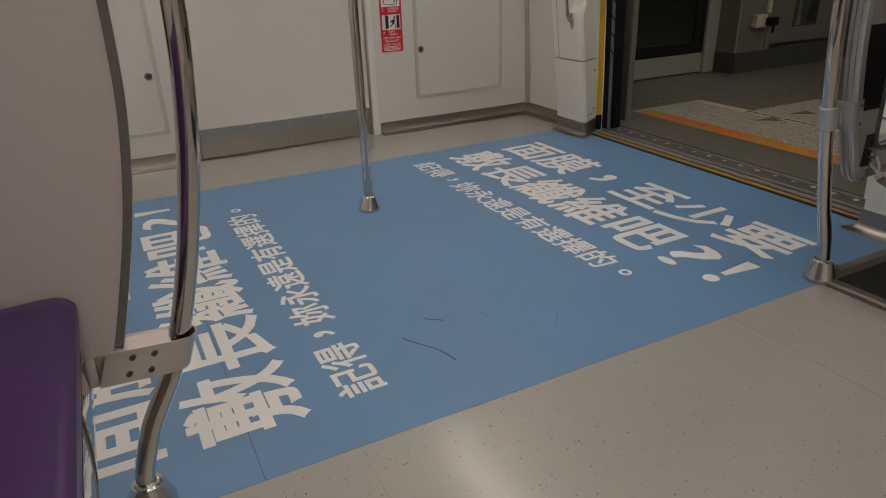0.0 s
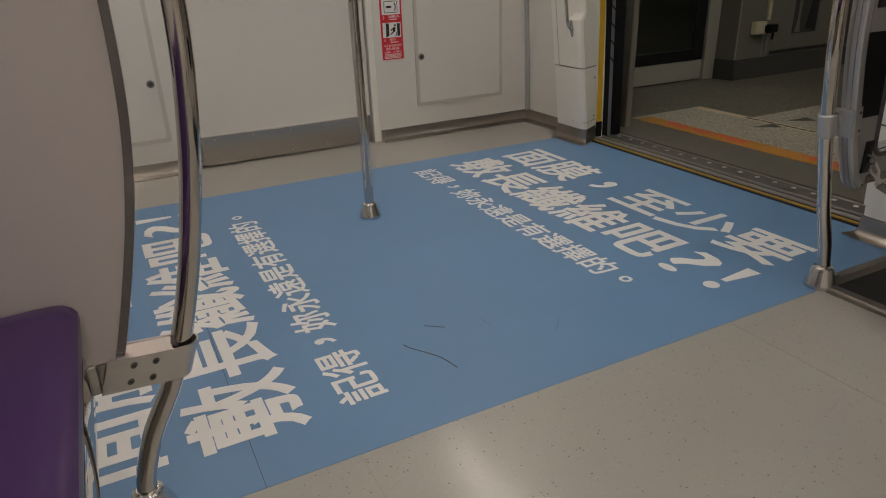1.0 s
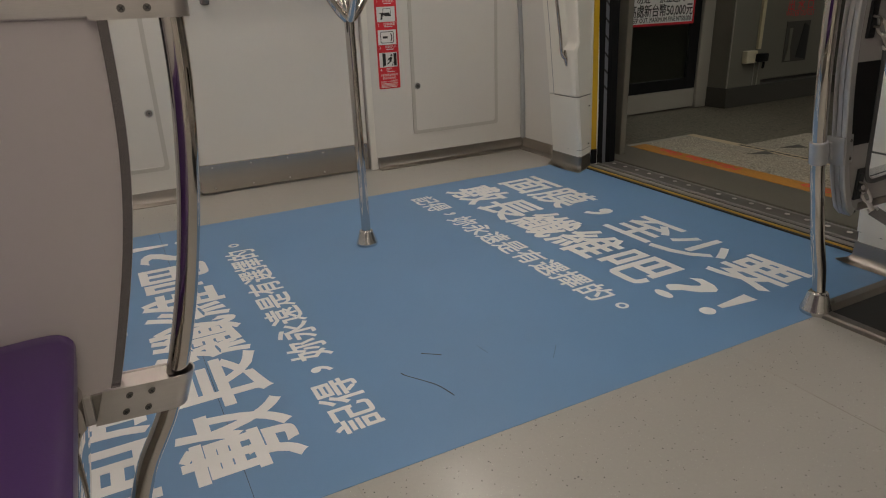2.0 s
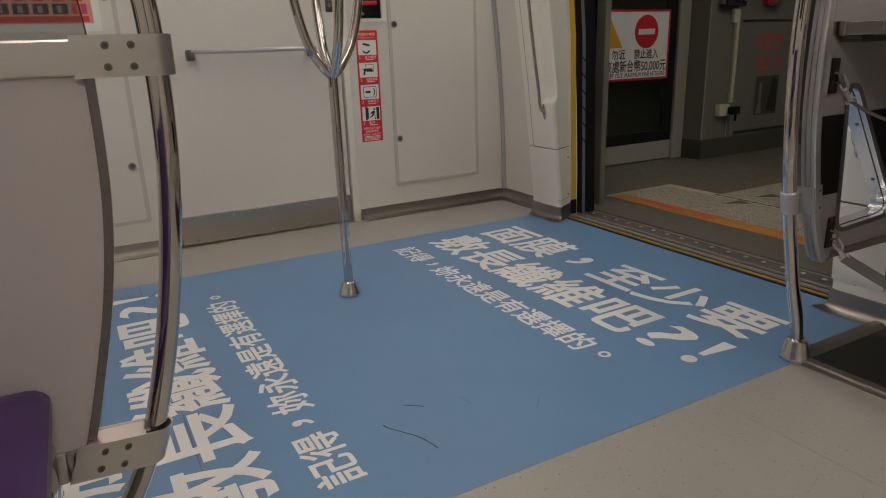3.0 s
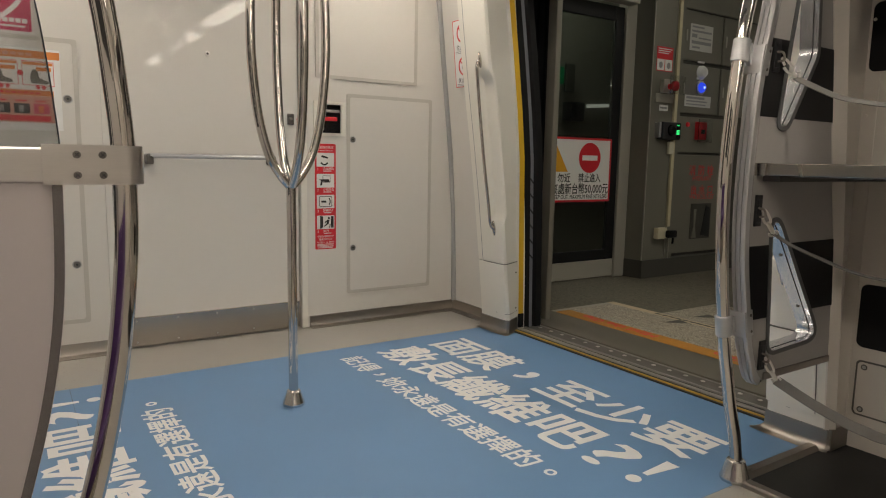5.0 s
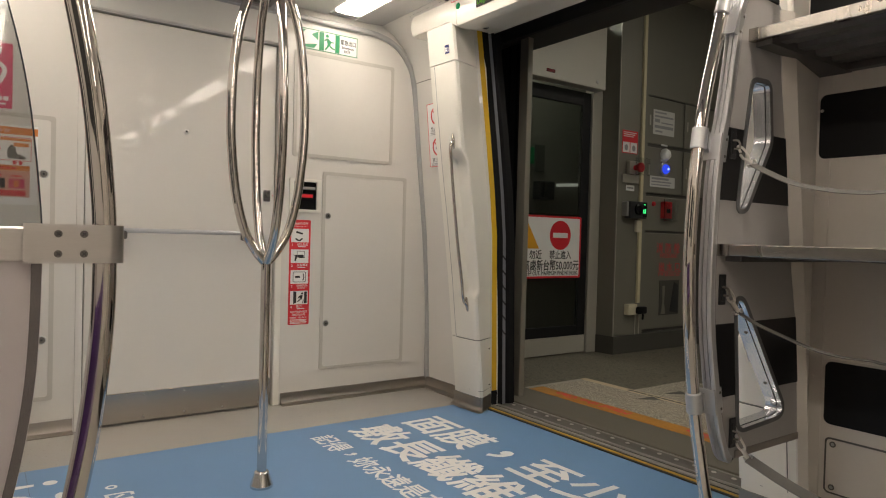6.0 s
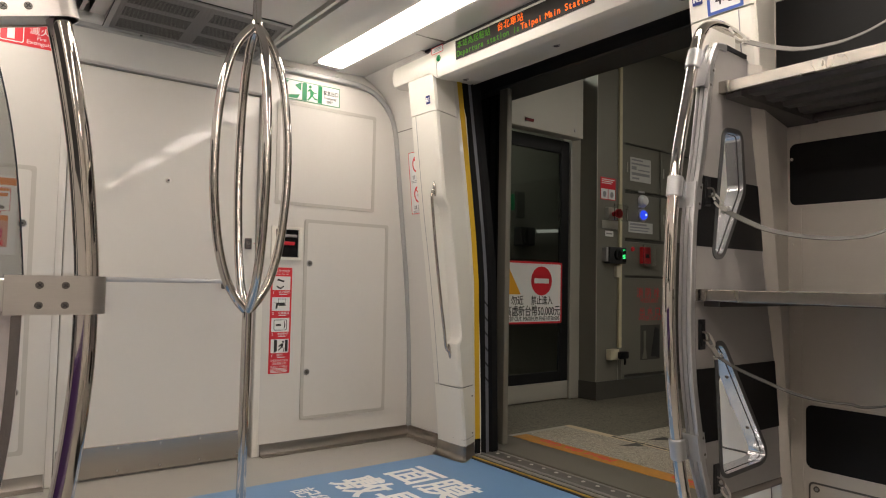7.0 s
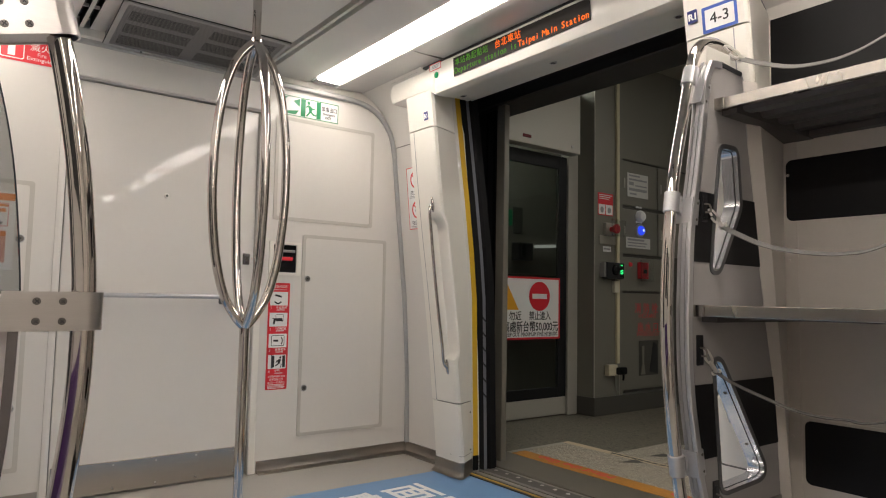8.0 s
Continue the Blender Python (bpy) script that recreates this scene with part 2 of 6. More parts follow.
RAIL_TOP = material("brushed_partition_rail", (0.62, 0.59, 0.57), 0.34, 1.0, grain=0.08, grain_size=60, cloud=0.06, cloud_size=4, stretch=(1, 1, 30), bump=0.06, bump_size=120)
CUP = material("polished_floor_cup", (0.66, 0.64, 0.62), 0.22, 1.0, grain=0.04, grain_size=60, cloud=0.06, cloud_size=12)
ALU = material("anodised_aluminium", (0.66, 0.67, 0.69), 0.21, 1.0, grain=0.04, grain_size=150, cloud=0.05, cloud_size=5, rough_spread=0.05)
WINDOW = material("night_window", (0.055, 0.055, 0.058), 0.12, grain=0.05, cloud=0.05, rough_spread=0.02)
PAPER = material("dull_paper", (0.60, 0.59, 0.56), 0.5, grain=0.03, cloud=0.05)
SATIN_ALU = material("satin_anodised_aluminium", (0.54, 0.54, 0.55), 0.36, 0.75, grain=0.03, grain_size=150, cloud=0.05, cloud_size=5)
LOCK = material("dark_lock_metal", (0.17, 0.16, 0.15), 0.35, 0.8, grain=0.05, cloud=0.05)
SLOT_GREY = material("dark_grey_slot_seal", (0.11, 0.11, 0.112), 0.45, grain=0.05, cloud=0.05)
RAIL = material("brushed_shelf_rail", (0.42, 0.392, 0.352), 0.27, 1.0, grain=0.10, grain_size=50, cloud=0.12, cloud_size=6, stretch=(1, 1, 0.4), bump=0.06, bump_size=150)
VENT_BOARD = material("grey_vent_board", (0.28, 0.275, 0.272), 0.4, 0.2, grain=0.03, cloud=0.04)
CASTING = material("satin_cast_metal", (0.46, 0.455, 0.45), 0.40, 0.7, grain=0.05, cloud=0.05)
PURPLE = material("purple_seat_plastic", (0.057, 0.018, 0.113), 0.30, grain=0.12, grain_size=220, cloud=0.05, cloud_size=4, bump=0.15, bump_size=500)
PARTITION = material("white_partition_laminate", (0.52, 0.475, 0.465), 0.35, grain=0.015, cloud=0.03, cloud_size=2)
DARK_EDGE = material("dark_metal_edging", (0.21, 0.195, 0.20), 0.24, 0.85, grain=0.05, cloud=0.06)
BLACK = material("black_rubber", (0.018, 0.018, 0.02), 0.45, grain=0.1, cloud=0.1)
DEEP_RUBBER = material("matt_black_rubber", (0.006, 0.006, 0.007), 0.6, grain=0.1, cloud=0.1, spec=0.2)
MATT_BLACK = material("matt_black_panel", (0.010, 0.010, 0.011), 0.5, grain=0.05, cloud=0.05, spec=0.25)
DISPLAY = material("dark_display_face", (0.016, 0.013, 0.011), 0.42, grain=0.05, cloud=0.05, spec=0.12)
BLACK_GLOSS = material("black_gloss_panel", (0.006, 0.006, 0.008), 0.16, grain=0.05, cloud=0.05)
GREY_DOOR = material("grey_door_edge", (0.17, 0.178, 0.205), 0.36, 0.2, grain=0.04, cloud=0.05)
YELLOW = material("yellow_edge_paint", (0.66, 0.40, 0.02), 0.4, grain=0.04, cloud=0.08)
TRIM = material("grey_corner_moulding", (0.42, 0.42, 0.415), 0.50, 0.1, grain=0.03, cloud=0.04)
SLAB = material("platform_edge_slab", (0.165, 0.153, 0.127), 0.36, 0.1, grain=0.06, grain_size=120, cloud=0.08)
BORDER = material("beige_border_stone", (0.64, 0.53, 0.36), 0.5, grain=0.10, grain_size=120, cloud=0.08)
SILL = material("dull_sill_metal", (0.21, 0.20, 0.188), 0.42, 0.7, grain=0.10, grain_size=150, cloud=0.12, cloud_size=8)
SILL_YELLOW = material("worn_yellow_strip", (0.46, 0.29, 0.045), 0.5, grain=0.22, grain_size=70, cloud=0.22, cloud_size=9)
SILL_RAIL = material("dull_pale_sill_rail", (0.36, 0.345, 0.325), 0.42, 0.35, grain=0.10, grain_size=150, cloud=0.14, cloud_size=8)
STUD = material("worn_white_stud", (0.62, 0.60, 0.57), 0.45, grain=0.12, grain_size=150, cloud=0.10)
RED = material("red_print", (0.70, 0.028, 0.042), 0.35, grain=0.02, cloud=0.04)
PINK_RED = material("magenta_print", (0.60, 0.045, 0.13), 0.35, grain=0.03, cloud=0.05)
GREEN = material("green_print", (0.01, 0.25, 0.09), 0.35, grain=0.02, cloud=0.04)
WHITE = material("white_print", (0.80, 0.80, 0.79), 0.35, grain=0.02, cloud=0.03)
SIGN_WHITE = material("enamel_white", (0.88, 0.875, 0.86), 0.3, grain=0.015, cloud=0.03)
AMBER = material("amber_print", (0.80, 0.40, 0.03), 0.35, grain=0.02, cloud=0.04)
FAINT = material("faint_blue_scuff", (0.075, 0.15, 0.235), 0.5, grain=0.1)
INK = material("black_print", (0.02, 0.02, 0.022), 0.4, grain=0.05)
ORANGE = material("orange_print", (0.72, 0.24, 0.05), 0.4, grain=0.03, cloud=0.05)
SALMON = material("salmon_print", (0.66, 0.34, 0.27), 0.4, grain=0.03, cloud=0.05)
NAVY = material("navy_print", (0.02, 0.03, 0.16), 0.35, grain=0.03)
BLUE_PRINT = material("blue_print", (0.06, 0.12, 0.45), 0.35, grain=0.03)
GREY_PRINT = material("grey_print", (0.30, 0.30, 0.31), 0.4, grain=0.04)
VENT = material("grey_vent_metal", (0.05, 0.05, 0.052), 0.45, 0.3, grain=0.05, cloud=0.05)
STRAP = material("grey_webbing", (0.18, 0.175, 0.165), 0.75, grain=0.15, grain_size=500, cloud=0.06, bump=0.6, bump_size=600)
RACK_GREY = material("grey_rack_laminate", (0.38, 0.365, 0.355), 0.36, grain=0.03, cloud=0.05)
RACK_WARM = material("warm_grey_lining", (0.70, 0.655, 0.60), 0.335, grain=0.02, cloud=0.05)
# colour lowered for the dim undersides, so less light bounces below the shelves
RACK_DARK = material("darkened_shelf_underside", (0.082, 0.077, 0.074), 0.5, grain=0.06, cloud=0.06)
MAT = material("black_ribbed_mat", (0.009, 0.009, 0.009), 0.6, grain=0.15, grain_size=200, bump=0.5, bump_size=250)
GRANITE = speckled("grey_platform_granite", (0.140, 0.124, 0.094), (0.070, 0.064, 0.050), 60, 0.42, 0.44, 0.5, (0.215, 0.195, 0.155), 0.30, 7.0)
TERRAZZO = speckled("beige_terrazzo", (0.37, 0.33, 0.26), (0.13, 0.115, 0.09), 110, 0.46, 0.42, 0.45, (0.75, 0.70, 0.60))
STATION = material("grey_station_panel", (0.20, 0.191, 0.160), 0.42, 0.2, grain=0.02, cloud=0.05, cloud_size=1.2)
STATION_LIGHT = material("light_station_frame", (0.44, 0.42, 0.365), 0.38, 0.2, grain=0.02, cloud=0.04)
HEADER_DARK = material("dark_header_paint", (0.030, 0.028, 0.025), 0.5, grain=0.04, cloud=0.06)
STATION_DARK = material("dark_station_wall", (0.064, 0.061, 0.053), 0.5, grain=0.04, cloud=0.06)
ORANGE_TILE = material("orange_platform_strip", (0.54, 0.25, 0.045), 0.5, grain=0.25, grain_size=70, cloud=0.20, cloud_size=9)
GLASS_EDGE = material("dark_glass_edge", (0.045, 0.05, 0.06), 0.12, grain=0.03)
GLASS = glass_sheet("tinted_partition_glass", (0.46, 0.47, 0.47))
DOOR_GLASS = glass_sheet("dark_station_glass", (0.62, 0.66, 0.63))
CLEAR = glass_sheet("clear_cover", (0.9, 0.9, 0.9))
LAMP = glowing("lamp_diffuser", (1.0, 0.895, 0.80), LAMP_STRENGTH)
STATION_LAMP = glowing("station_lamp", (1.0, 0.95, 0.86), STATION_STRENGTH)
LED_ORANGE = glowing("orange_led", (1.0, 0.16, 0.02), 1.6)
LED_GREEN = glowing("green_led", (0.17, 0.50, 0.06), 0.58)
LED_BLUE = glowing("blue_led", (0.04, 0.09, 1.0), 0.9)
# glow of the fill light added behind the gate
GATE_FILL = glowing("gate_fill_light", (0.95, 1.0, 0.90), 22.0)
LED_GREEN_BRIGHT = glowing("bright_green_led", (0.05, 1.0, 0.25), 1.6)
SEAM = material("floor_weld", (0.365, 0.345, 0.305), 0.4, grain=0.05)
GREEN_BUTTON = material("green_lens", (0.01, 0.28, 0.10), 0.25, grain=0.02)
LED_CORE = glowing("lamp_core", (0.45, 0.60, 1.0), 1.6)
TUBE_GLOW = glowing("dim_tube", (0.95, 0.95, 0.85), 0.30)

AXIS = -0.02       # the car's middle
END = 1.41         # face of the end wall
BACK = -6.0        # far end of the car, behind the camera
CEIL = 2.175


def mirror_x(x):
    return 2 * AXIS - x


def solid_along_y(profile, outer, y0, y1):
    """A shell between an inner and an outer profile of (x, z), from y0 to y1."""
    loop = list(profile) + list(reversed(outer))
    return loft([[(x, y, z) for x, z in loop] for y in (y0, y1)])


def end_pose(x, z, y=END):
    """The plane of the end wall, seen from inside."""
    return pose(x, y, z, 90, 0, 0)


def side_pose(x, y, z, lean=0.0):
    """A plane of the right-hand side, seen from inside; lean: degrees by which its top comes inwards."""
    return pose(x, y, z, 90 + lean, 0, -90)


# ---- the car's shell ----
structure("floor", box(-1.75, 1.40, BACK, END + 0.1, -0.08, 0.0), FLOOR, "grey speckled rubber floor of a train car", "floor")

LINING = [(1.445, 0.0), (1.44, 0.25), (1.425, 0.6), (1.402, 0.95), (1.345, 1.45), (1.30, 1.86), (1.262, 1.98), (1.21, 2.075), (1.15, 2.13), (1.06, CEIL)]
RACK_SIDE = [(1.46, 0.0), (1.46, 1.90), (1.43, 2.02), (1.34, 2.10), (1.22, 2.15), (1.10, CEIL)]


def out(profile, d=0.07):
    return [(x + d, z + (d if z > 2 else 0)) for x, z in profile]


wall_right = structure("wall_right", solid_along_y(LINING, out(LINING), 0.80, END), WALL, "white glossy side lining beside the doorway", "wall")
structure("wall_right_rear", solid_along_y(RACK_SIDE, out(RACK_SIDE), BACK, -0.80), WALL, "white side lining behind the luggage rack", "wall")
top = [(1.42, 2.06), (1.30, 2.10), (1.22, 2.15), (1.10, CEIL)]
structure("wall_right_head", solid_along_y(top, out(top), -0.80, 0.80), WALL, "white lining above the doorway", "wall")
part("seam", box(1.2935, 1.305, 0.98, END - 0.03, 1.868, 1.8715), LOCK, wall_right, "dark panel joint")
left = [(mirror_x(x), z) for x, z in LINING]
wall_left = structure("wall_left", solid_along_y(left, [(x - 0.07, z + (0.07 if z > 2 else 0)) for x, z in left], BACK, END), WALL, "white glossy side lining", "wall")
def side_window(name, y0, y1, z0, z1):
    """A dark pane set in the left-hand lining, following its lean."""
    inner = lambda z, d: mirror_x(float(np.interp(z, [b for _, b in LINING], [a for a, _ in LINING]))) + d
    zs = np.linspace(z0, z1, 5)
    w = structure(name, loft([[(inner(z, 0.003), y0, z), (inner(z, 0.003), y1, z), (inner(z, 0.0), y1, z), (inner(z, 0.0), y0, z)] for z in zs]), WINDOW, "dark window in the car's side, night behind it", "window")
    for y in (y0, y1):
        part("window_frame", loft([[(inner(z, 0.006), y - 0.012, z), (inner(z, 0.006), y + 0.012, z), (inner(z, 0.0), y + 0.012, z), (inner(z, 0.0), y - 0.012, z)] for z in zs]), BLACK, w)
    return w


side_window("window_1", -2.55, -1.20, 1.12, 1.62)
side_window("window_2", -0.62, -0.05, 0.72, 1.72)
side_window("window_3", 0.05, 0.62, 0.72, 1.72)
side_window("window_4", -4.6, -3.0, 1.00, 1.72)
structure("wall_back", box(-1.6, 1.6, BACK - 0.1, BACK, 0, 2.3), WALL, "plain white wall at the car's other end", "wall")

# ceiling with slots and lamp recesses, one sheet
half = [(0.385, CEIL), (0.385, CEIL + 0.05), (0.412, CEIL + 0.05), (0.412, CEIL), (0.428, CEIL), (0.428, CEIL + 0.05), (0.455, CEIL + 0.05),
        (0.455, CEIL), (0.53, CEIL - 0.004), (0.70, CEIL - 0.004), (0.70, CEIL + 0.04), (0.875, CEIL + 0.04), (0.875, CEIL - 0.004), (0.885, CEIL - 0.004)]
ceiling_line = [(mirror_x(x), z) for x, z in reversed(half)] + half
bm = solid_along_y(ceiling_line, [(x, CEIL + 0.12) for x, z in ceiling_line], BACK, END)
structure("ceiling", bm, CEILING, "light grey ceiling panels with slots and lamp recesses", "ceiling")

# left slots only: the shade inside them is a black liner
for x0, x1 in ((0.3855, 0.4115), (0.4285, 0.4545)):
    a, b = mirror_x(x1), mirror_x(x0)
    line = [(a, CEIL + 0.003), (a + 0.0012, CEIL + 0.003), (a + 0.0012, CEIL + 0.0475), (b - 0.0012, CEIL + 0.0475), (b - 0.0012, CEIL + 0.003), (b, CEIL + 0.003), (b, CEIL + 0.049), (a, CEIL + 0.049)]
    slot = structure("air_slot", loft([[(x, y, z) for x, z in line] for y in (BACK + 0.01, END - 0.035)]), MATT_BLACK, "air slot in the ceiling, its inner shade put in as a black liner", "air slot")
    for y in np.arange(1.13, -1.5, -0.5):
        part("crossbar", box(a + 0.0013, b - 0.0013, y - 0.006, y + 0.006, CEIL + 0.006, CEIL + 0.018), CEILING, slot, "pale crossbar")

cove = [(0.886, CEIL - 0.004), (0.96, CEIL - 0.004), (1.05, CEIL + 0.002), (1.16, CEIL + 0.004)]
structure("ceiling_cove", solid_along_y(cove, [(x, CEIL + 0.05) for x, z in cove], BACK, END), COVE, "glossy pale cove between the lamps and the doorway", "ceiling")
for y in (0.62, -0.35, -1.32):
    structure("cove_joint", box(0.90, 1.085, y, y + 0.003, CEIL - 0.0065, CEIL + 0.004), LOCK, "fine dark joint across the ceiling cove", "joint")
cove = [(mirror_x(x), z) for x, z in reversed(cove)]
structure("ceiling_cove", solid_along_y(cove, [(x, CEIL + 0.05) for x, z in cove], BACK, END), COVE, "glossy pale cove above the bench", "ceiling")

# end wall: left and right leaves, head, and the emergency door between
DOOR_L, DOOR_R, DOOR_TOP = -0.485, 0.432, 1.945
structure("wall_end", box(DOOR_R, 1.52, END, END + 0.08, 0, 2.3), WALL, "white lacquered end wall panel of the car", "wall")
structure("wall_end_left", box(-1.6, DOOR_L, END, END + 0.08, 0, 2.3), WALL, "white lacquered end wall panel of the car", "wall")
structure("wall_end_head", box(DOOR_L, DOOR_R, END, END + 0.08, DOOR_TOP, 2.3), WALL, "white end wall above the emergency door", "wall")

door = structure("door_1", box(DOOR_L + 0.006, DOOR_R - 0.006, END + 0.016, END + 0.06, 0.012, DOOR_TOP - 0.006, 0.004), WALL,
                 "closed white emergency door with a steel kick plate", "door")
part("kick_plate", box(DOOR_L + 0.012, DOOR_R - 0.012, END + 0.004, END + 0.015, 0.008, 0.152, 0.002), KICK, door, "scuffed brushed steel kick plate")
bm = box(DOOR_L - 0.03, DOOR_L, END - 0.010, END, 0, DOOR_TOP + 0.0, 0.003)
part("frame", bm, WALL, door)
bm = box(DOOR_R, DOOR_R + 0.034, END - 0.010, END, 0, DOOR_TOP, 0.003)
part("frame", bm, SHELL, door)
for k in range(5):
    part("screw", lathe([(0.004, 0), (0.004, -0.002)], DOOR_L + 0.08 + k * 0.19, END + 0.003, 0.135, 10, "y"), CASTING, door)
    part("screw", lathe([(0.004, 0), (0.004, -0.002)], DOOR_L + 0.08 + k * 0.19, END + 0.003, 0.03, 10, "y"), CASTING, door)
lock = part("lock", box(0.366, 0.402, END + 0.006, END + 0.016, 1.105, 1.165, 0.003), DARK_EDGE, door, "small satin steel lock plate")
part("keyhole", lathe([(0.009, 0), (0.008, -0.004), (0.004, -0.004)], 0.384, END + 0.006, 1.138, 16, "y"), STEEL, lock)
stud = part("stud", lathe([(0.013, 0.0), (0.013, -0.004), (0.009, -0.007)], -0.035, END + 0.016, 1.432, 18, "y"), BRIGHT, door, "small bright stud with a dark core")
part("core", lathe([(0.0055, 0), (0.0055, -0.0012)], -0.035, END + 0.0088, 1.432, 14, "y"), INK, stud)
part("red_dot", lathe([(0.003, 0), (0.002, -0.002)], 0.418, END + 0.016, 1.138, 10, "y"), RED, door)


def cove_trim(name, x0, x1, parent=None):
    """Stainless skirting that curls out onto the floor."""
    line = [(0.0, 0.062), (-0.006, 0.062), (-0.008, 0.03), (-0.016, 0.012), (-0.034, 0.004), (-0.05, 0.003), (-0.05, 0.0), (0.0, 0.0)]
    bm = loft([[(x, END + a, b) for a, b in line] for x in (x0, x1)])
    return structure(name, bm, STEEL, "worn stainless skirting along the floor", "baseboard")


cove_trim("baseboard_1", DOOR_R + 0.045, 1.43)
cove_trim("baseboard_2", -1.47, DOOR_L - 0.035)
line = [(0.0, 0.062), (-0.006, 0.062), (-0.008, 0.03), (-0.016, 0.012), (-0.034, 0.004), (-0.05, 0.003), (-0.05, 0.0), (0.0, 0.0)]
structure("baseboard_3", loft([[(1.44 + a, y, b) for a, b in line] for y in (0.96, END - 0.004)]), STEEL, "worn stainless skirting along the floor", "baseboard")

# bright moulding where the end wall meets the side and the ceiling
curve = smooth_line([(1.435, END - 0.012, 0.06), (1.428, END - 0.012, 0.5), (1.395, END - 0.012, 0.95), (1.338, END - 0.012, 1.45), (1.29, END - 0.012, 1.86),
                     (1.235, END - 0.012, 1.995), (1.15, END - 0.012, 2.075), (1.03, END - 0.012, 2.112), (0.86, END - 0.012, 2.118), (0.5, END - 0.012, 2.118), (-0.9, END - 0.012, 2.118)], 6)
structure("trim_1", sweep(curve, [(0.012, -0.013), (0.012, 0.012), (-0.004, 0.016), (-0.012, 0.008), (-0.012, -0.009), (-0.004, -0.016)], up=(0, 1, 0)), TRIM, "grey moulding along the end wall's corner", "trim")
# rounded bulkhead between end wall and ceiling
arc = [(END + 0.004, 1.948), (END - 0.012, 1.949), (END - 0.016, 1.956), (END - 0.016, 2.05), (END - 0.0155, 2.10), (END - 0.018, 2.122), (END - 0.026, 2.132), (END - 0.03, 2.138), (END - 0.03, CEIL), (END, CEIL)]
structure("trim_2", loft([[(x, y, z) for y, z in arc] for x in (-0.50, 0.455)]), CEILING, "rounded white bulkhead over the emergency door", "trim")


def hatch(name, x0, x1, z0, z1, knobs, label):
    """A flush inspection panel with a raised seal round it and quarter-turn locks."""
    ob = thing(name, ((x0 + x1) / 2, END, z0), label, "hatch", "inspection hatches in the end wall")
    w, h = x1 - x0, z1 - z0
    m = end_pose((x0 + x1) / 2, (z0 + z1) / 2)
    o = rounded(w, h, 0.012)
    part("panel", plate(scaled(o, 0.012), 0.0035, m, 0.001), WALL, ob)
    part("seal", frame_ring(o, scaled(o, 0.019), 0.006, m), SEAL, ob, "thin grey rubber seal")
    for x, z in knobs:
        k = part("lock", lathe([(0.019, 0), (0.019, -0.003), (0.016, -0.005)], x, END - 0.003, z, 20, "y"), CASTING, ob, "quarter-turn lock in a bright ring")
        part("core", lathe([(0.0145, 0), (0.0145, -0.0012)], x, END - 0.0078, z, 16, "y"), LOCK, k)
        part("keyhole", lathe([(0.005, 0), (0.005, -0.001)], x, END - 0.009, z, 8, "y"), INK, k)
    return ob


hatch("inspection_hatch", 0.702, 1.255, 0.168, 1.290, [(0.737, 1.041), (0.737, 0.432)], "tall white inspection hatch with two locks")
hatch("inspection_hatch", 0.52, 1.150, 1.362, 1.945, [], "square white inspection hatch below the exit sign")
hatch("inspection_hatch", -1.20, -0.60, 0.158, 1.432, [(-0.645, 1.174), (-0.645, 0.432)], "tall white inspection hatch carrying a poster")

# ---- doorway ----
LEAN_A = [(0.0, 0.0), (0.10, 0.0), (0.40, -0.033), (0.72, -0.070), (1.05, -0.115), (1.34, -0.160), (1.62, -0.197), (1.86, -0.226), (2.02, -0.248), (2.12, -0.258)]
LEAN_C = [(0.0, 0.0), (0.95, -0.03), (1.2, -0.055), (1.5, -0.095), (2.03, -0.173), (2.12, -0.186)]


def between(table, z):
    return float(np.interp(z, [a for a, _ in table], [b for _, b in table]))


def pocket(z):
    """Depth of the hand pocket behind the grab handle."""
    return 0.034 * min(1.0, max(0.0, (z - 0.615) / 0.035)) * min(1.0, max(0.0, (1.40 - z) / 0.06))


def pillar_ring(z, grow=0.0, sy=1.0):
    """The door pillar's outline at a height; sy -1 for the other side of the doorway."""
    a, c, d = between(LEAN_A, z), between(LEAN_C, z), pocket(z)
    back = 0.985 if sy > 0 else 0.905
    pts = [(1.497 + c, back), (1.345 + a, 0.972), (1.337 + a, 0.962), (1.337 + a, 0.845), (1.338 + a + d, 0.825), (1.339 + a + d, 0.775), (1.340 + a + 0.95 * d, 0.758), (1.346 + a + 0.85 * d, 0.746), (1.362 + a + 0.6 * d, 0.741),
           (1.485 + c, 0.812), (1.497 + c, 0.82)]
    return [(x - grow, y * sy, z) for x, y in pts]


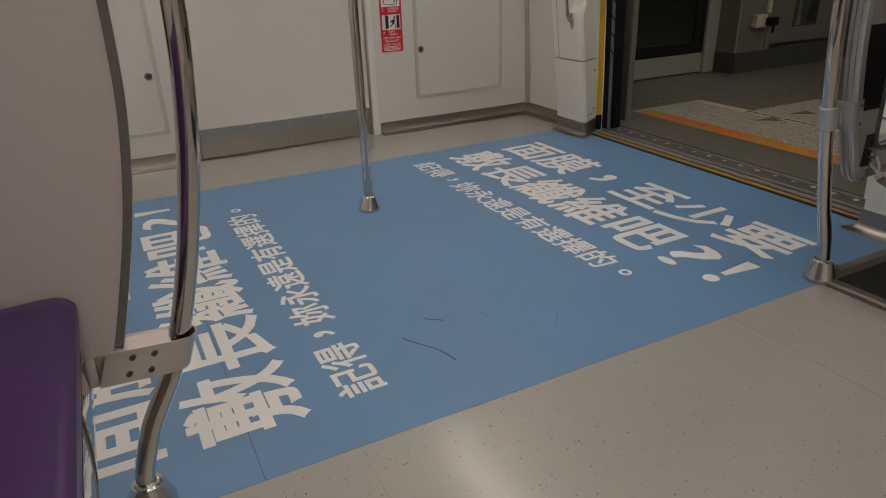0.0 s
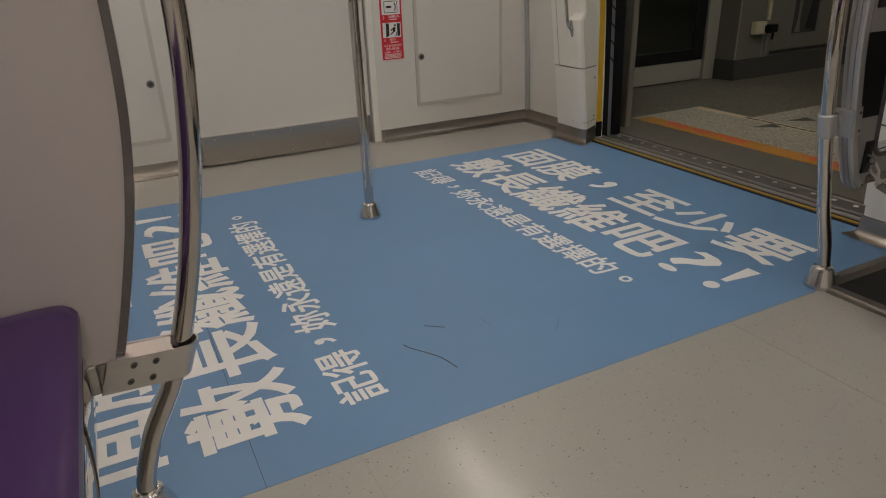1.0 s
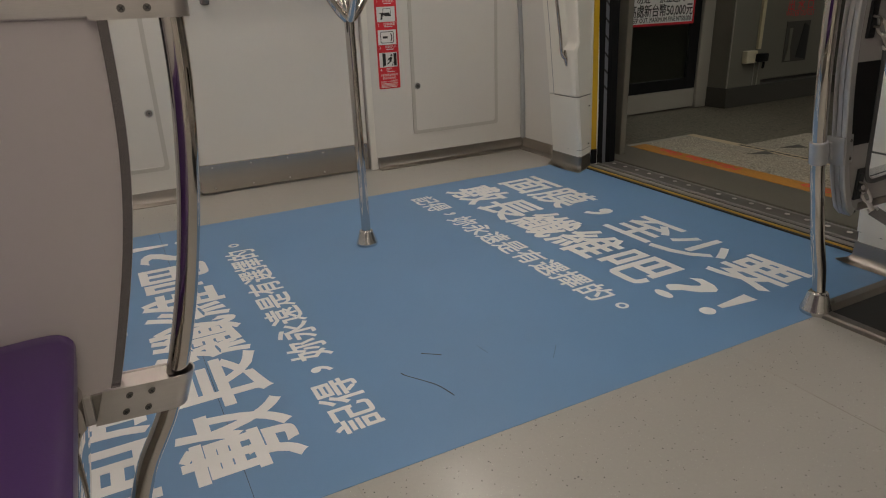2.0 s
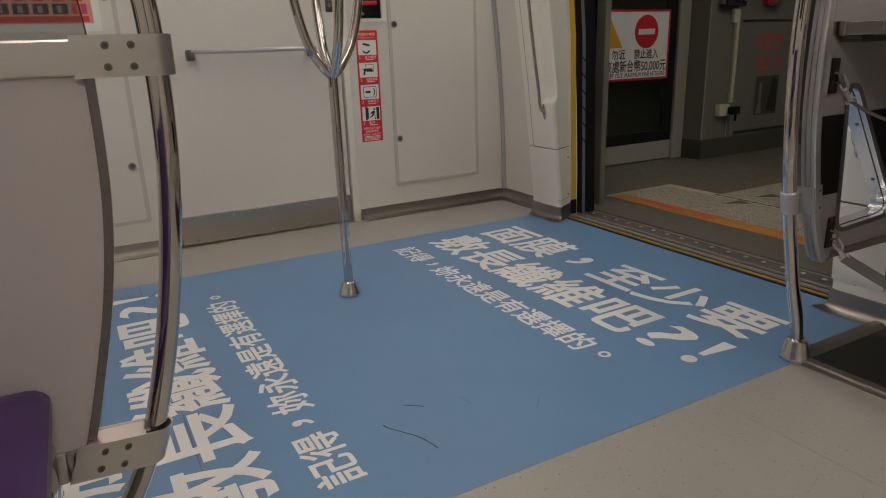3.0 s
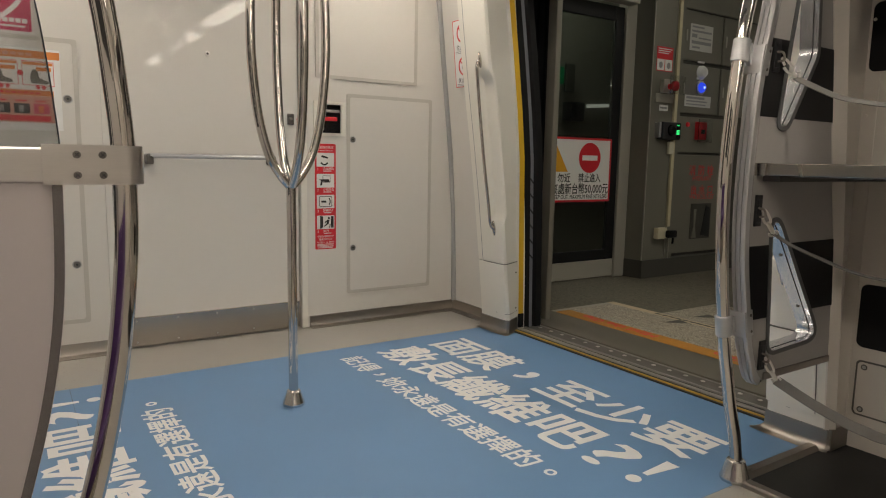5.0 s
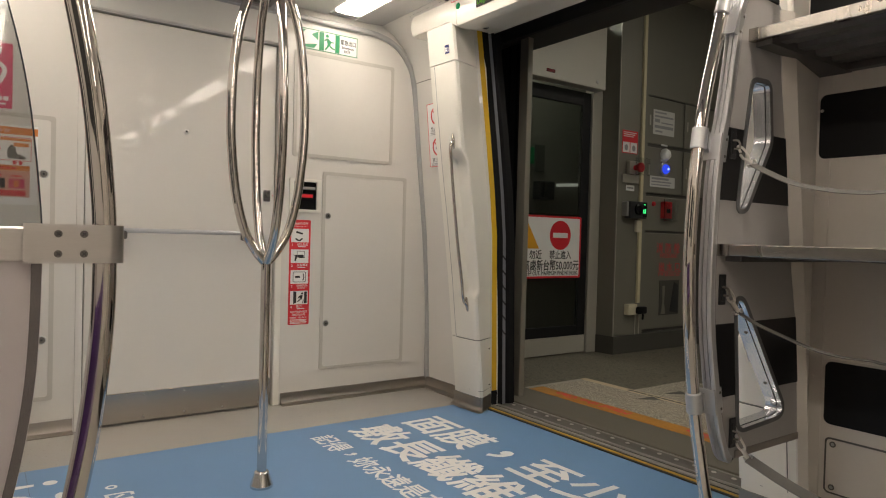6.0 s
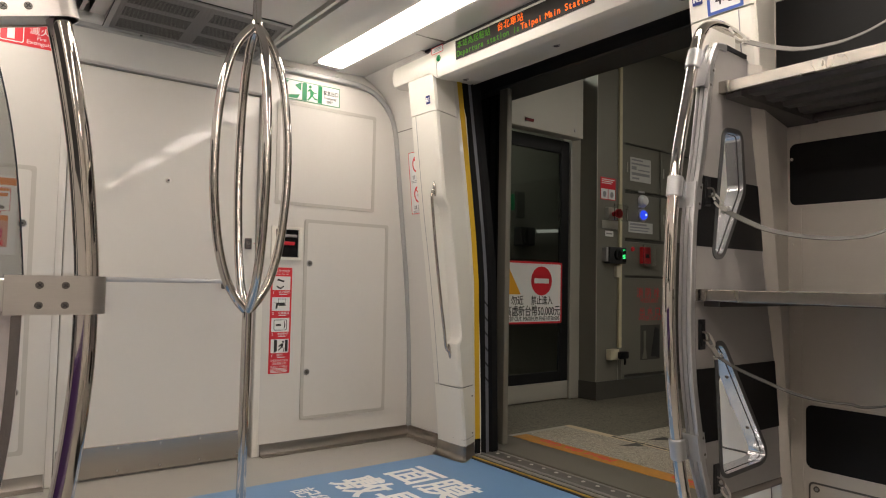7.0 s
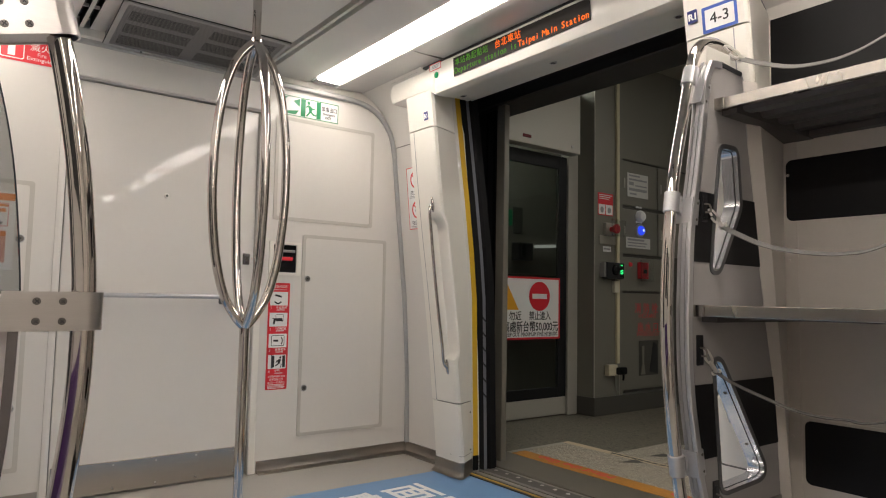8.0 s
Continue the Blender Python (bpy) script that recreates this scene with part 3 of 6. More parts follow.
def door_pillar(sy, label):
    ob = thing("door_pillar", (1.42, 0.9 * sy, 0), label, "door pillar", "pillars beside the doorway")
    part("foot", loft([pillar_ring(z, 0.0, sy) for z in (0.075, 0.085, 0.2, 0.385)]), SHELL, ob)

    def wrap(z, g, inset):
        """An outline that follows the pillar's front and doorway faces, g proud of them."""
        pts = pillar_ring(z, 0, 1)
        a, (x9, y9, _), (x8, y8, _) = between(LEAN_A, z), pts[9], pts[8]
        k = 0.93 - inset * 6
        run = [(1.337 + a, 0.918 - inset), (1.337 + a, 0.85), pts[6][:2], pts[7][:2], (x8, y8), (x8 + k * (x9 - x8), y8 + k * (y9 - y8))]
        front = [(x - g, y - (g if i > 2 else 0)) for i, (x, y) in enumerate(run)]
        back = [(x + 0.004, y + (0.004 if i > 2 else 0)) for i, (x, y) in enumerate(run)]
        return [(x, y * sy, z) for x, y in front + back[::-1]]

    part("joint", loft([wrap(z, 0.0012, 0.0) for z in (0.108, 0.2, 0.388)]), LOCK, ob, "dark joint round the lower cover")
    part("lower_cover", loft([wrap(z, 0.0045, 0.003) for z in (0.111, 0.2, 0.385)]), SHELL, ob, "screwed-on lower cover")
    for za, zb in ((0.39, 1.85),):
        zl = np.linspace(za, zb, 14)
        part("joint", loft([[(1.3362 + between(LEAN_A, z) + dx, (0.920 + dy) * sy, z) for dx, dy in ((0, 0), (0.003, 0), (0.003, 0.0035), (0, 0.0035))] for z in zl]), GREY_PRINT, ob, "fine joint beside the edge flange")
    zs = [0.391, 0.50, 0.58, 0.60, 0.62, 0.64, 0.66, 0.72, 0.8, 0.9, 1.0, 1.1, 1.2, 1.28, 1.34, 1.36, 1.38, 1.40, 1.42, 1.5, 1.62, 1.75, 1.852]
    part("body", loft([pillar_ring(z, 0, sy) for z in zs]), SHELL, ob)
    part("top_cover", loft([pillar_ring(z, 0.002, sy) for z in (1.857, 1.95, 2.02, 2.043)]), SHELL, ob)
    ring = lambda z, g: [(x - g, y - (g * sy if k > 6 else 0), z) for k, (x, y, z) in enumerate(pillar_ring(z, 0, sy))]
    part("plinth", loft([ring(0.0035, 0.040)] + [ring(0.004 + 0.028 * (1 - math.cos(a)), 0.005 + 0.034 * (1 - math.sin(a))) for a in np.linspace(0.08, math.pi / 2, 8)] + [ring(0.074, 0.005)]), STEEL, ob, "flared stainless plinth")
    zs = [0.0885, 0.4, 0.72, 0.95, 1.2, 1.5, 1.8, 2.08]
    bm = loft([[(x + between(LEAN_C, z), y * sy, z) for x, y in ((1.474, 0.797), (1.506, 0.797), (1.506, 0.822), (1.474, 0.810))] for z in zs])
    part("warning_strip", bm, YELLOW, ob, "yellow warning strip")
    part("rubber_foot", box(1.468, 1.5065, min(0.794 * sy, 0.815 * sy), max(0.794 * sy, 0.815 * sy), 0.008, 0.088, 0.002), DEEP_RUBBER, ob, "black rubber foot under the warning strip")
    for z in (0.13, 0.33):
        part("screw", lathe([(0.004, 0), (0.004, -0.003)], 1.44 + between(LEAN_C, z), 0.783 * sy, z, 8, "y"), INK, ob)
    # long bowed grab handle with its cast feet
    face = lambda z: 1.338 + between(LEAN_A, z)
    HYV = 0.797 * sy
    pts = [(face(z) - 0.026 - 0.012 * math.sin(math.pi * (z - 0.6) / 0.82), HYV, z) for z in (0.60, 0.70, 0.85, 1.0, 1.15, 1.30, 1.42)]
    pts = [(face(0.57) + 0.005, HYV, 0.572)] + pts + [(face(1.45) + 0.005, HYV, 1.452)]
    h = part("grab_handle", tube(pts, 0.0085, 14, 5), CHROME, ob, "bowed polished grab handle")
    for z in (0.58, 1.445):
        part("foot", move(lathe([(0.004, -0.040), (0.0085, -0.024), (0.0105, 0.0), (0.0085, 0.024), (0.004, 0.040)], 0, 0, 0, 16), pose(face(z) - 0.006, HYV, z, 0, -9, 0)), CHROME, h)
    return ob


door_pillar(1, "cream plastic door pillar with grab handle and yellow edge")
door_pillar(-1, "cream plastic door pillar beside the luggage rack")


# black rubber and door leaf edge inside the jamb
def jamb(sy):
    ob = thing("sliding_door", (1.58, 0.86 * sy, 0), "open train door leaf pushed back into its pocket, black rubber edges", "train door", "train doors")
    zs = [0.0, 0.5, 0.95, 1.2, 1.5, 1.8, 2.08]
    c = lambda z: between(LEAN_C, z)
    bm = loft([[(1.507 + c(z), 0.802 * sy, z), (1.553 + c(z), 0.802 * sy, z), (1.555 + c(z), 0.86 * sy, z), (1.507 + c(z), 0.86 * sy, z)] for z in zs])
    part("rubber_seal", bm, DEEP_RUBBER, ob, "black rubber pocket seal")
    bm = loft([[(1.553 + c(z), 0.814 * sy, z), (1.580 + c(z), 0.808 * sy, z), (1.580 + c(z), 0.866 * sy, z), (1.553 + c(z), 0.866 * sy, z)] for z in zs])
    le = part("leaf_edge", bm, GREY_DOOR, ob, "grey painted leaf edge")
    for z in np.arange(0.42, 0.86, 0.085):
        part("notch", loft([[(1.554 + c(z) + 0.025 * k, (0.8125 - 0.0055 * k) * sy - 0.001 * sy, z - 0.03 * k + dz), (1.554 + c(z) + 0.025 * k, (0.8165 - 0.0055 * k) * sy, z - 0.03 * k + dz)] + [(1.554 + c(z) + 0.025 * k, (0.8165 - 0.0055 * k) * sy, z - 0.03 * k + dz + 0.012), (1.554 + c(z) + 0.025 * k, (0.8125 - 0.0055 * k) * sy - 0.001 * sy, z - 0.03 * k + dz + 0.012)] for k, dz in ((0, 0), (1, 0))]), BLACK, le, "dark slanting notch")
    bm = loft([[(1.581 + c(z), 0.818 * sy, z), (1.60 + c(z), 0.80 * sy, z), (1.64 + c(z), 0.80 * sy, z), (1.64 + c(z), 0.866 * sy, z), (1.581 + c(z), 0.866 * sy, z)] for z in zs])
    part("rubber_edge", bm, DEEP_RUBBER, ob, "thick black rubber closing edge")
    bm = loft([[(1.556 + c(z), 0.8665 * sy, z), (1.64 + c(z), 0.8665 * sy, z), (1.64 + c(z), 0.8715 * sy, z), (1.556 + c(z), 0.8715 * sy, z)] for z in zs])
    part("leaf", bm, GREY_DOOR, ob)
    return ob


jamb(1)
jamb(-1)

# threshold
sill = structure("threshold", box(1.408, 1.64, -0.83, 0.83, -0.08, 0.0, 0.002), SILL, "dark metal doorway threshold with studs", "threshold")
part("rubber_strip", box(1.409, 1.424, -0.83, 0.83, -0.002, 0.006, 0.002), BLACK, sill, "black rubber strip")
part("yellow_strip", box(1.425, 1.443, -0.83, 0.83, 0.0, 0.007, 0.002), SILL_YELLOW, sill, "worn yellow warning strip")
part("rubber_strip", box(1.4445, 1.4605, -0.83, 0.83, -0.002, 0.0045, 0.001), BLACK, sill, "black rubber strip")
part("rail", box(1.462, 1.487, -0.82, 0.82, 0.0, 0.010, 0.003), SILL_RAIL, sill, "dull pale guide rail")
part("rail", box(1.515, 1.530, -0.82, 0.82, 0.0, 0.008, 0.002), SILL_RAIL, sill, "dull pale guide rail")
part("groove", box(1.531, 1.538, -0.82, 0.82, 0.0, 0.0015), BLACK, sill)
part("nosing", box(1.633, 1.6405, -0.83, 0.83, -0.06, 0.0035, 0.001), SILL_RAIL, sill, "pale outer nosing")
part("groove", box(1.494, 1.513, -0.82, 0.82, 0.0, 0.002), BLACK, sill)
for k in range(18):
    part("stud", lathe([(0.0105, 0.0), (0.0095, 0.002), (0.006, 0.003)], 1.604, 0.76 - k * 0.0885, 0.0, 14), STUD, sill)

# header over the doorway
hd = thing("door_header", (1.2, 0.1, 2.0), "cream fairing over the doorway with an information display", "door header")
front = [(1.40, 2.055), (1.16, 2.008), (1.115, 2.006), (1.096, 2.014), (1.090, 2.03), (1.080, 2.155), (1.084, 2.172), (1.10, 2.182), (1.40, 2.182)]
part("fairing", loft([[(x, y, z) for x, z in front] for y in (-0.86, -0.84, 0.66, 0.70)]), SHELL, hd)
nose = [(1.40, 2.058), (1.17, 2.046), (1.118, 2.046), (1.096, 2.053), (1.086, 2.072), (1.080, 2.140), (1.083, 2.152), (1.094, 2.160), (1.40, 2.160)]
ends = [(0.705, 0), (0.78, 0), (1.10, 0), (1.135, 0.012), (1.15, 0.03)]
part("fairing", loft([[(x + d, y, z + (d * 0.6 if z < 2.1 else -d * 0.6)) for x, z in (front if y < 0.71 else nose)] for y, d in ends]), SHELL, hd)
part("end_cap", loft([[(x + d, y, z + (d * 0.6 if z < 2.1 else -d * 0.6)) for x, z in nose] for y, d in ((1.152, 0.028), (1.168, 0.03), (1.175, 0.045))]), SHELL, hd)

dm = side_pose(1.0852, 0.533, 2.059, 4.2)
disp = part("display", plate([(0, 0), (0.880, 0), (0.880, 0.092), (0, 0.092)], 0.003, dm), DISPLAY, hd, "dark LED display with running text")
tm = dm @ Matrix.Translation((0, 0, 0.0035))
def led(words, size, u, v, width, mat, bold=0.0003):
    step = width / len(words)
    for k, sign in enumerate(words):
        if sign != " ":
            letters("led_character", sign, size, tm @ Matrix.Translation((u + (k + 0.5) * step, v, 0)), mat, disp, bold, align="CENTER")


led("本站為起點站", 0.040, 0.012, 0.053, 0.254, LED_GREEN)
led("台北車站", 0.042, 0.310, 0.053, 0.178, LED_ORANGE)
led("Departure station is", 0.040, 0.010, 0.012, 0.450, LED_GREEN, 0.0009)
led("Taipei Main Station", 0.040, 0.468, 0.013, 0.408, LED_ORANGE, 0.0008)
part("button", lathe([(0.016, 0.0), (0.016, -0.006), (0.010, -0.010)], 1.086, 0.682, 2.106, 20, "x"), GREEN_BUTTON, hd, "round green indicator")
lm = side_pose(1.0803, 0.718, 2.126, 4.2)
lab = part("label", plate(rounded(0.10, 0.036, 0.006), 0.001, lm @ Matrix.Translation((0.03, 0.025, 0))), WHITE, hd, "small white label with red border")
part("border", frame_ring(rounded(0.10, 0.036, 0.006), rounded(0.093, 0.029, 0.004), 0.0016, lm @ Matrix.Translation((0.03, 0.025, 0))), RED, lab)
bars([(-0.03 + 0.004 * k, -0.008 + 0.007 * k, 0.055, 0.003) for k in range(3)], lm @ Matrix.Translation((0.03, 0.025, 0.0012)), GREY_PRINT, lab)
for y in (0.665, 0.013, -0.63):
    cap = part("screw_cap", lathe([(0.018, 0), (0.018, -0.005), (0.013, -0.006)], 1.25, y, 2.028, 20), CASTING, hd, "dark screw cap")
    part("recess", lathe([(0.012, 0), (0.011, -0.001)], 1.25, y, 2.0219, 16), INK, cap)
part("shadow_gap", box(1.0785, 1.10, -0.86, 1.128, 2.1655, 2.1765), INK, hd, "dark joint along the top")

# ---- lamps and vents in the ceiling ----
def ceiling_lamp(x0, x1, y0, y1):
    ob = thing("ceiling_light", ((x0 + x1) / 2, (y0 + y1) / 2, CEIL), "long white fluorescent ceiling light, switched on", "ceiling light", "ceiling lights")
    part("diffuser", box(x0 + 0.006, x1 - 0.006, y0 + 0.004, y1 - 0.004, CEIL - 0.012, CEIL + 0.02, 0.004), LAMP, ob, "glowing white diffuser")
    plate_ = part("end_plate", box(x0 + 0.002, x1 - 0.002, y1 - 0.003, y1 + 0.07, CEIL - 0.006, CEIL + 0.02, 0.002), TRIM, ob, "perforated grey end plate")
    holes = bmesh.new()
    for i in range(9):
        for j in range(4):
            lathe([(0.0032, 0.0), (0.0032, -0.0006)], x0 + 0.026 + i * 0.0128 + 0.0064 * (j % 2), y1 + 0.014 + j * 0.013, CEIL - 0.006, 6, bm=holes)
    tagged(part("perforation", holes, VENT, plate_), kind="stuff")
    return ob


for y0, y1 in ((-0.18, 1.325), (-1.82, -0.70), (-2.93, -2.32), (-3.50, -3.20), (-5.15, -4.30)):
    ceiling_lamp(0.712, 0.866, y0, y1)
for y0, y1 in ((0.02, 1.325), (-1.40, -0.06), (-2.82, -1.48), (-4.24, -2.90), (-5.66, -4.32)):
    ceiling_lamp(mirror_x(0.866), mirror_x(0.712), y0, y1)

vent = thing("air_vent", (0.0, 1.12, CEIL), "grey slatted air return vent in the ceiling", "air vent")
VL, VX0, VX1 = 0.460, -0.366, 0.381
vm = Matrix.Translation((0, 0.928, CEIL - 0.002)) @ Matrix.Rotation(radians(-5.8), 4, "X")
o = rounded(VX1 - VX0, VL, 0.008)
part("frame", frame_ring(o, scaled(o, 0.019), 0.011, vm @ pose((VX0 + VX1) / 2, VL / 2, 0.002, 180, 0, 0)), TRIM, vent, "slim pale grey frame")
part("shadow_gap", frame_ring(scaled(o, -0.004), scaled(o, 0.0), 0.004, vm @ pose((VX0 + VX1) / 2, VL / 2, 0.002, 180, 0, 0)), INK, vent, "dark joint round the frame")
part("board", move(box(VX0 + 0.004, VX1 - 0.004, 0.004, VL - 0.002, -0.006, 0.09), vm), VENT_BOARD, vent, "grey grille board")
OPENINGS = [(0.068 + 0.128 * k, 0.158 + 0.128 * k) for k in range(3)]
# no holes in the board: flat black plates give the openings' dark depth
for y0, y1 in OPENINGS:
    for x0, x1 in ((-0.322, -0.036), (0.030, 0.336)):
        part("opening", move(box(x0, x1, y0, y1, -0.0075, -0.0062), vm), MATT_BLACK, vent, "black plate for the shade in a slotted opening")
# fine ribs run right across the board, openings and all
for j in range(40):
    y = 0.026 + j * 0.0105
    part("slat", move(box(VX0 + 0.018, VX1 - 0.018, -0.0014, 0.0014, -0.0006, 0.0006), vm @ pose(0, y, -0.0082, 0, 0, 0)), VENT_BOARD, vent)
for x, y in ((-0.20, VL - 0.012), (0.235, VL - 0.012)):
    part("screw", move(lathe([(0.006, 0), (0.006, -0.003)], x, y, -0.011, 12), vm), INK, vent)

# ---- the floor graphic ----
sticker = thing("floor_sticker", (0, 0, 0), "large blue vinyl floor sticker with white slogans, scuffed", "floor sticker")
sheet = part("sheet", box(-1.40, 1.407, -0.938, 0.932, 0.0002, 0.0010), BLUE, sticker)


def slogan(m, small_line=0.368):
    """The three lines of white lettering; in m's plane they read along x."""
    for line, size, u0, v0, bold in (("面膜，至少要", 0.262, 0.0, 0.860, 0.0055), ("敷長纖維吧", 0.262, 0.0, 0.566, 0.0055), ("記得，妳永遠是有選擇的。", 0.1198, 0.014, small_line, 0.0022)):
        for k, sign in enumerate(line):
            u, middle = u0 + k * size, sign in "，。"
            at = m @ Matrix.Translation((u + size / 2, v0 + 0.105 * size / 0.262 + (0.012 if sign == "。" else 0.008), 0))
            # the full stop and comma stand in the middle of their squares
            letters("character", sign, size * (1.02 if sign == "。" else 1.25 if middle else 1.0), at if middle else m @ Matrix.Translation((u, v0 + size * 0.088, 0)), WHITE_VINYL, sticker, bold, centre=middle, label="white slogan character")
    letters("character", "?", 0.290, m @ Matrix.Translation((1.352, 0.580, 0)), WHITE_VINYL, sticker, 0.0012, width=0.124, label="white slogan character")
    bm = plate([(1.543, 0.664), (1.563, 0.664), (1.580, 0.796), (1.532, 0.796)], 0.0003, m)
    plate([(1.552 + a, 0.614 + b) for a, b in circle(0.024, 24)], 0.0003, m, bm=bm)
    part("character", bm, WHITE_VINYL, sticker, "white slogan character")


slogan(pose(0, 0.785, 0.0016, 0, 0, -89.2))
slogan(pose(-0.028, -0.789, 0.0016, 0, 0, 90.6), 0.377)
# seams of the sheet, and scuffs
bm = box(-0.7282, -0.7272, -0.938, 0.932, 0.0008, 0.0015)
part("seam", bm, INK, sticker)
for pts, w in ((((-0.293, -0.603), (-0.287, -0.622), (-0.261, -0.662), (-0.236, -0.706), (-0.222, -0.763)), 0.0035), (((-0.205, -0.542), (-0.192, -0.552), (-0.161, -0.577)), 0.004),
               (((-0.054, -0.583), (-0.052, -0.606), (-0.049, -0.632)), 0.0016), (((0.130, -0.694), (0.110, -0.716), (0.084, -0.744)), 0.0013)):
    line = smooth_line([(x, y, 0.0013) for x, y in pts], 5)
    part("scuff", sweep(line, [(-w / 2, 0), (0, 0.0004), (w / 2, 0), (0, -0.0002)], up=(0.3, 0.9, 0)), INK if w > 0.002 else FAINT, sticker, "dark heel scuff" if w > 0.002 else "faint scuff")
# floor joints
for x in (-0.5395, 0.504):
    structure("floor_seam", box(x, x + 0.003, BACK, -0.94, 0.0002, 0.0007), SEAM, "fine welded joint in the floor", "floor seam")


# ---- poles ----
def base_cup(x, y, parent, r=0.037, h=0.060):
    return part("base_cup", lathe([(r + 0.003, 0.0), (r + 0.004, 0.002), (r + 0.004, 0.011), (r + 0.003, 0.013), (0.0275, h - 0.008), (0.0268, h - 0.005), (0.0235, h - 0.0015), (0.019, h)], x, y, 0.0025, 40), CUP, parent, "conical polished floor cup")


PX, PY = -0.021, 0.322
pole = thing("grab_pole", (PX, PY, 0), "polished grab pole opening into a four-tube basket", "grab pole")
base_cup(PX, PY, pole)
part("stem", tube([(PX, PY, 0.03), (PX, PY, 0.5), (PX, PY, 0.86)], 0.0175, 20, 2), CHROME, pole)
part("upper_stem", tube([(PX, PY, 1.86), (PX, PY, 2.0), (PX, PY, CEIL)], 0.0165, 20, 2), CHROME, pole)
shape = [(0.008, 0.835), (0.042, 0.875), (0.083, 0.95), (0.116, 1.08), (0.134, 1.24), (0.138, 1.35), (0.134, 1.50), (0.113, 1.67), (0.077, 1.79), (0.036, 1.855), (0.006, 1.885)]
for a in range(4):
    c, s = math.cos(math.pi / 2 * a), math.sin(math.pi / 2 * a)
    part("basket_tube", tube([(PX + r * c, PY + r * s, z) for r, z in shape], 0.0165, 20, 5), CHROME, pole)
part("sleeve", lathe([(0.018, 0), (0.021, 0.005), (0.021, 0.035), (0.018, 0.04)], PX, PY, 1.87, 20), CHROME, pole)

# ---- partition, its pole and the bench ----
LY = -0.90
part_wall = thing("partition", (-1.15, LY, 0), "pale partition beside the bench with a tinted glass top", "partition")
edge = [(-0.914, 0.31), (-0.897, 0.36), (-0.871, 0.452), (-0.848, 0.543), (-0.831, 0.63), (-0.820, 0.715), (-0.815, 0.80), (-0.813, 0.90)]
fine = [(p.x, p.z) for p in smooth_line([(x, 0, z) for x, z in edge], 5)]
outline = [(-1.45, 0.31)] + fine + [(-1.45, 0.90)]
part("panel", loft([[(x, y, z) for x, z in outline] for y in (LY - 0.014, LY + 0.014)]), PARTITION, part_wall)
part("edging", sweep([(x - 0.008, LY, z) for x, z in fine], [(-0.016, -0.007), (0.016, -0.007), (0.016, 0.006), (-0.016, 0.006)], up=(0, 1, 0)), DARK_EDGE, part_wall, "dark metal edging")
gl = [(-0.815, 0.94), (-0.818, 0.984), (-0.825, 1.06), (-0.835, 1.14), (-0.852, 1.225), (-0.884, 1.34), (-0.94, 1.50), (-1.0, 1.66)]
gfine = [(p.x, p.z) for p in smooth_line([(x, 0, z) for x, z in gl], 5)]
pane = part("glass_pane", loft([[(x, y, z) for x, z in [(-1.45, 0.93)] + gfine + [(-1.45, 1.70)]] for y in (LY - 0.005, LY + 0.005)]), GLASS, part_wall, "smoke-tinted glass")
pane.visible_shadow = False
part("glass_edge", sweep([(x + 0.0012, LY, z) for x, z in gfine], [(-0.0052, -0.001), (0.0052, -0.001), (0.004, 0.001), (-0.004, 0.001)], up=(0, 1, 0)), GLASS_EDGE, pane, "dark polished glass edge")
part("top_rail", box(-1.45, -0.83, LY - 0.019, LY + 0.019, 0.893, 0.942, 0.003), RAIL_TOP, part_wall, "brushed steel rail")
part("bottom_rail", box(-1.45, -0.948, LY - 0.021, LY + 0.021, 0.284, 0.337, 0.003), RAIL_TOP, part_wall, "brushed steel rail")
part("rail_insert", box(-0.9475, -0.905, LY - 0.0205, LY + 0.0205, 0.285, 0.3355, 0.001), STEEL, part_wall, "darker insert between rail and bracket")


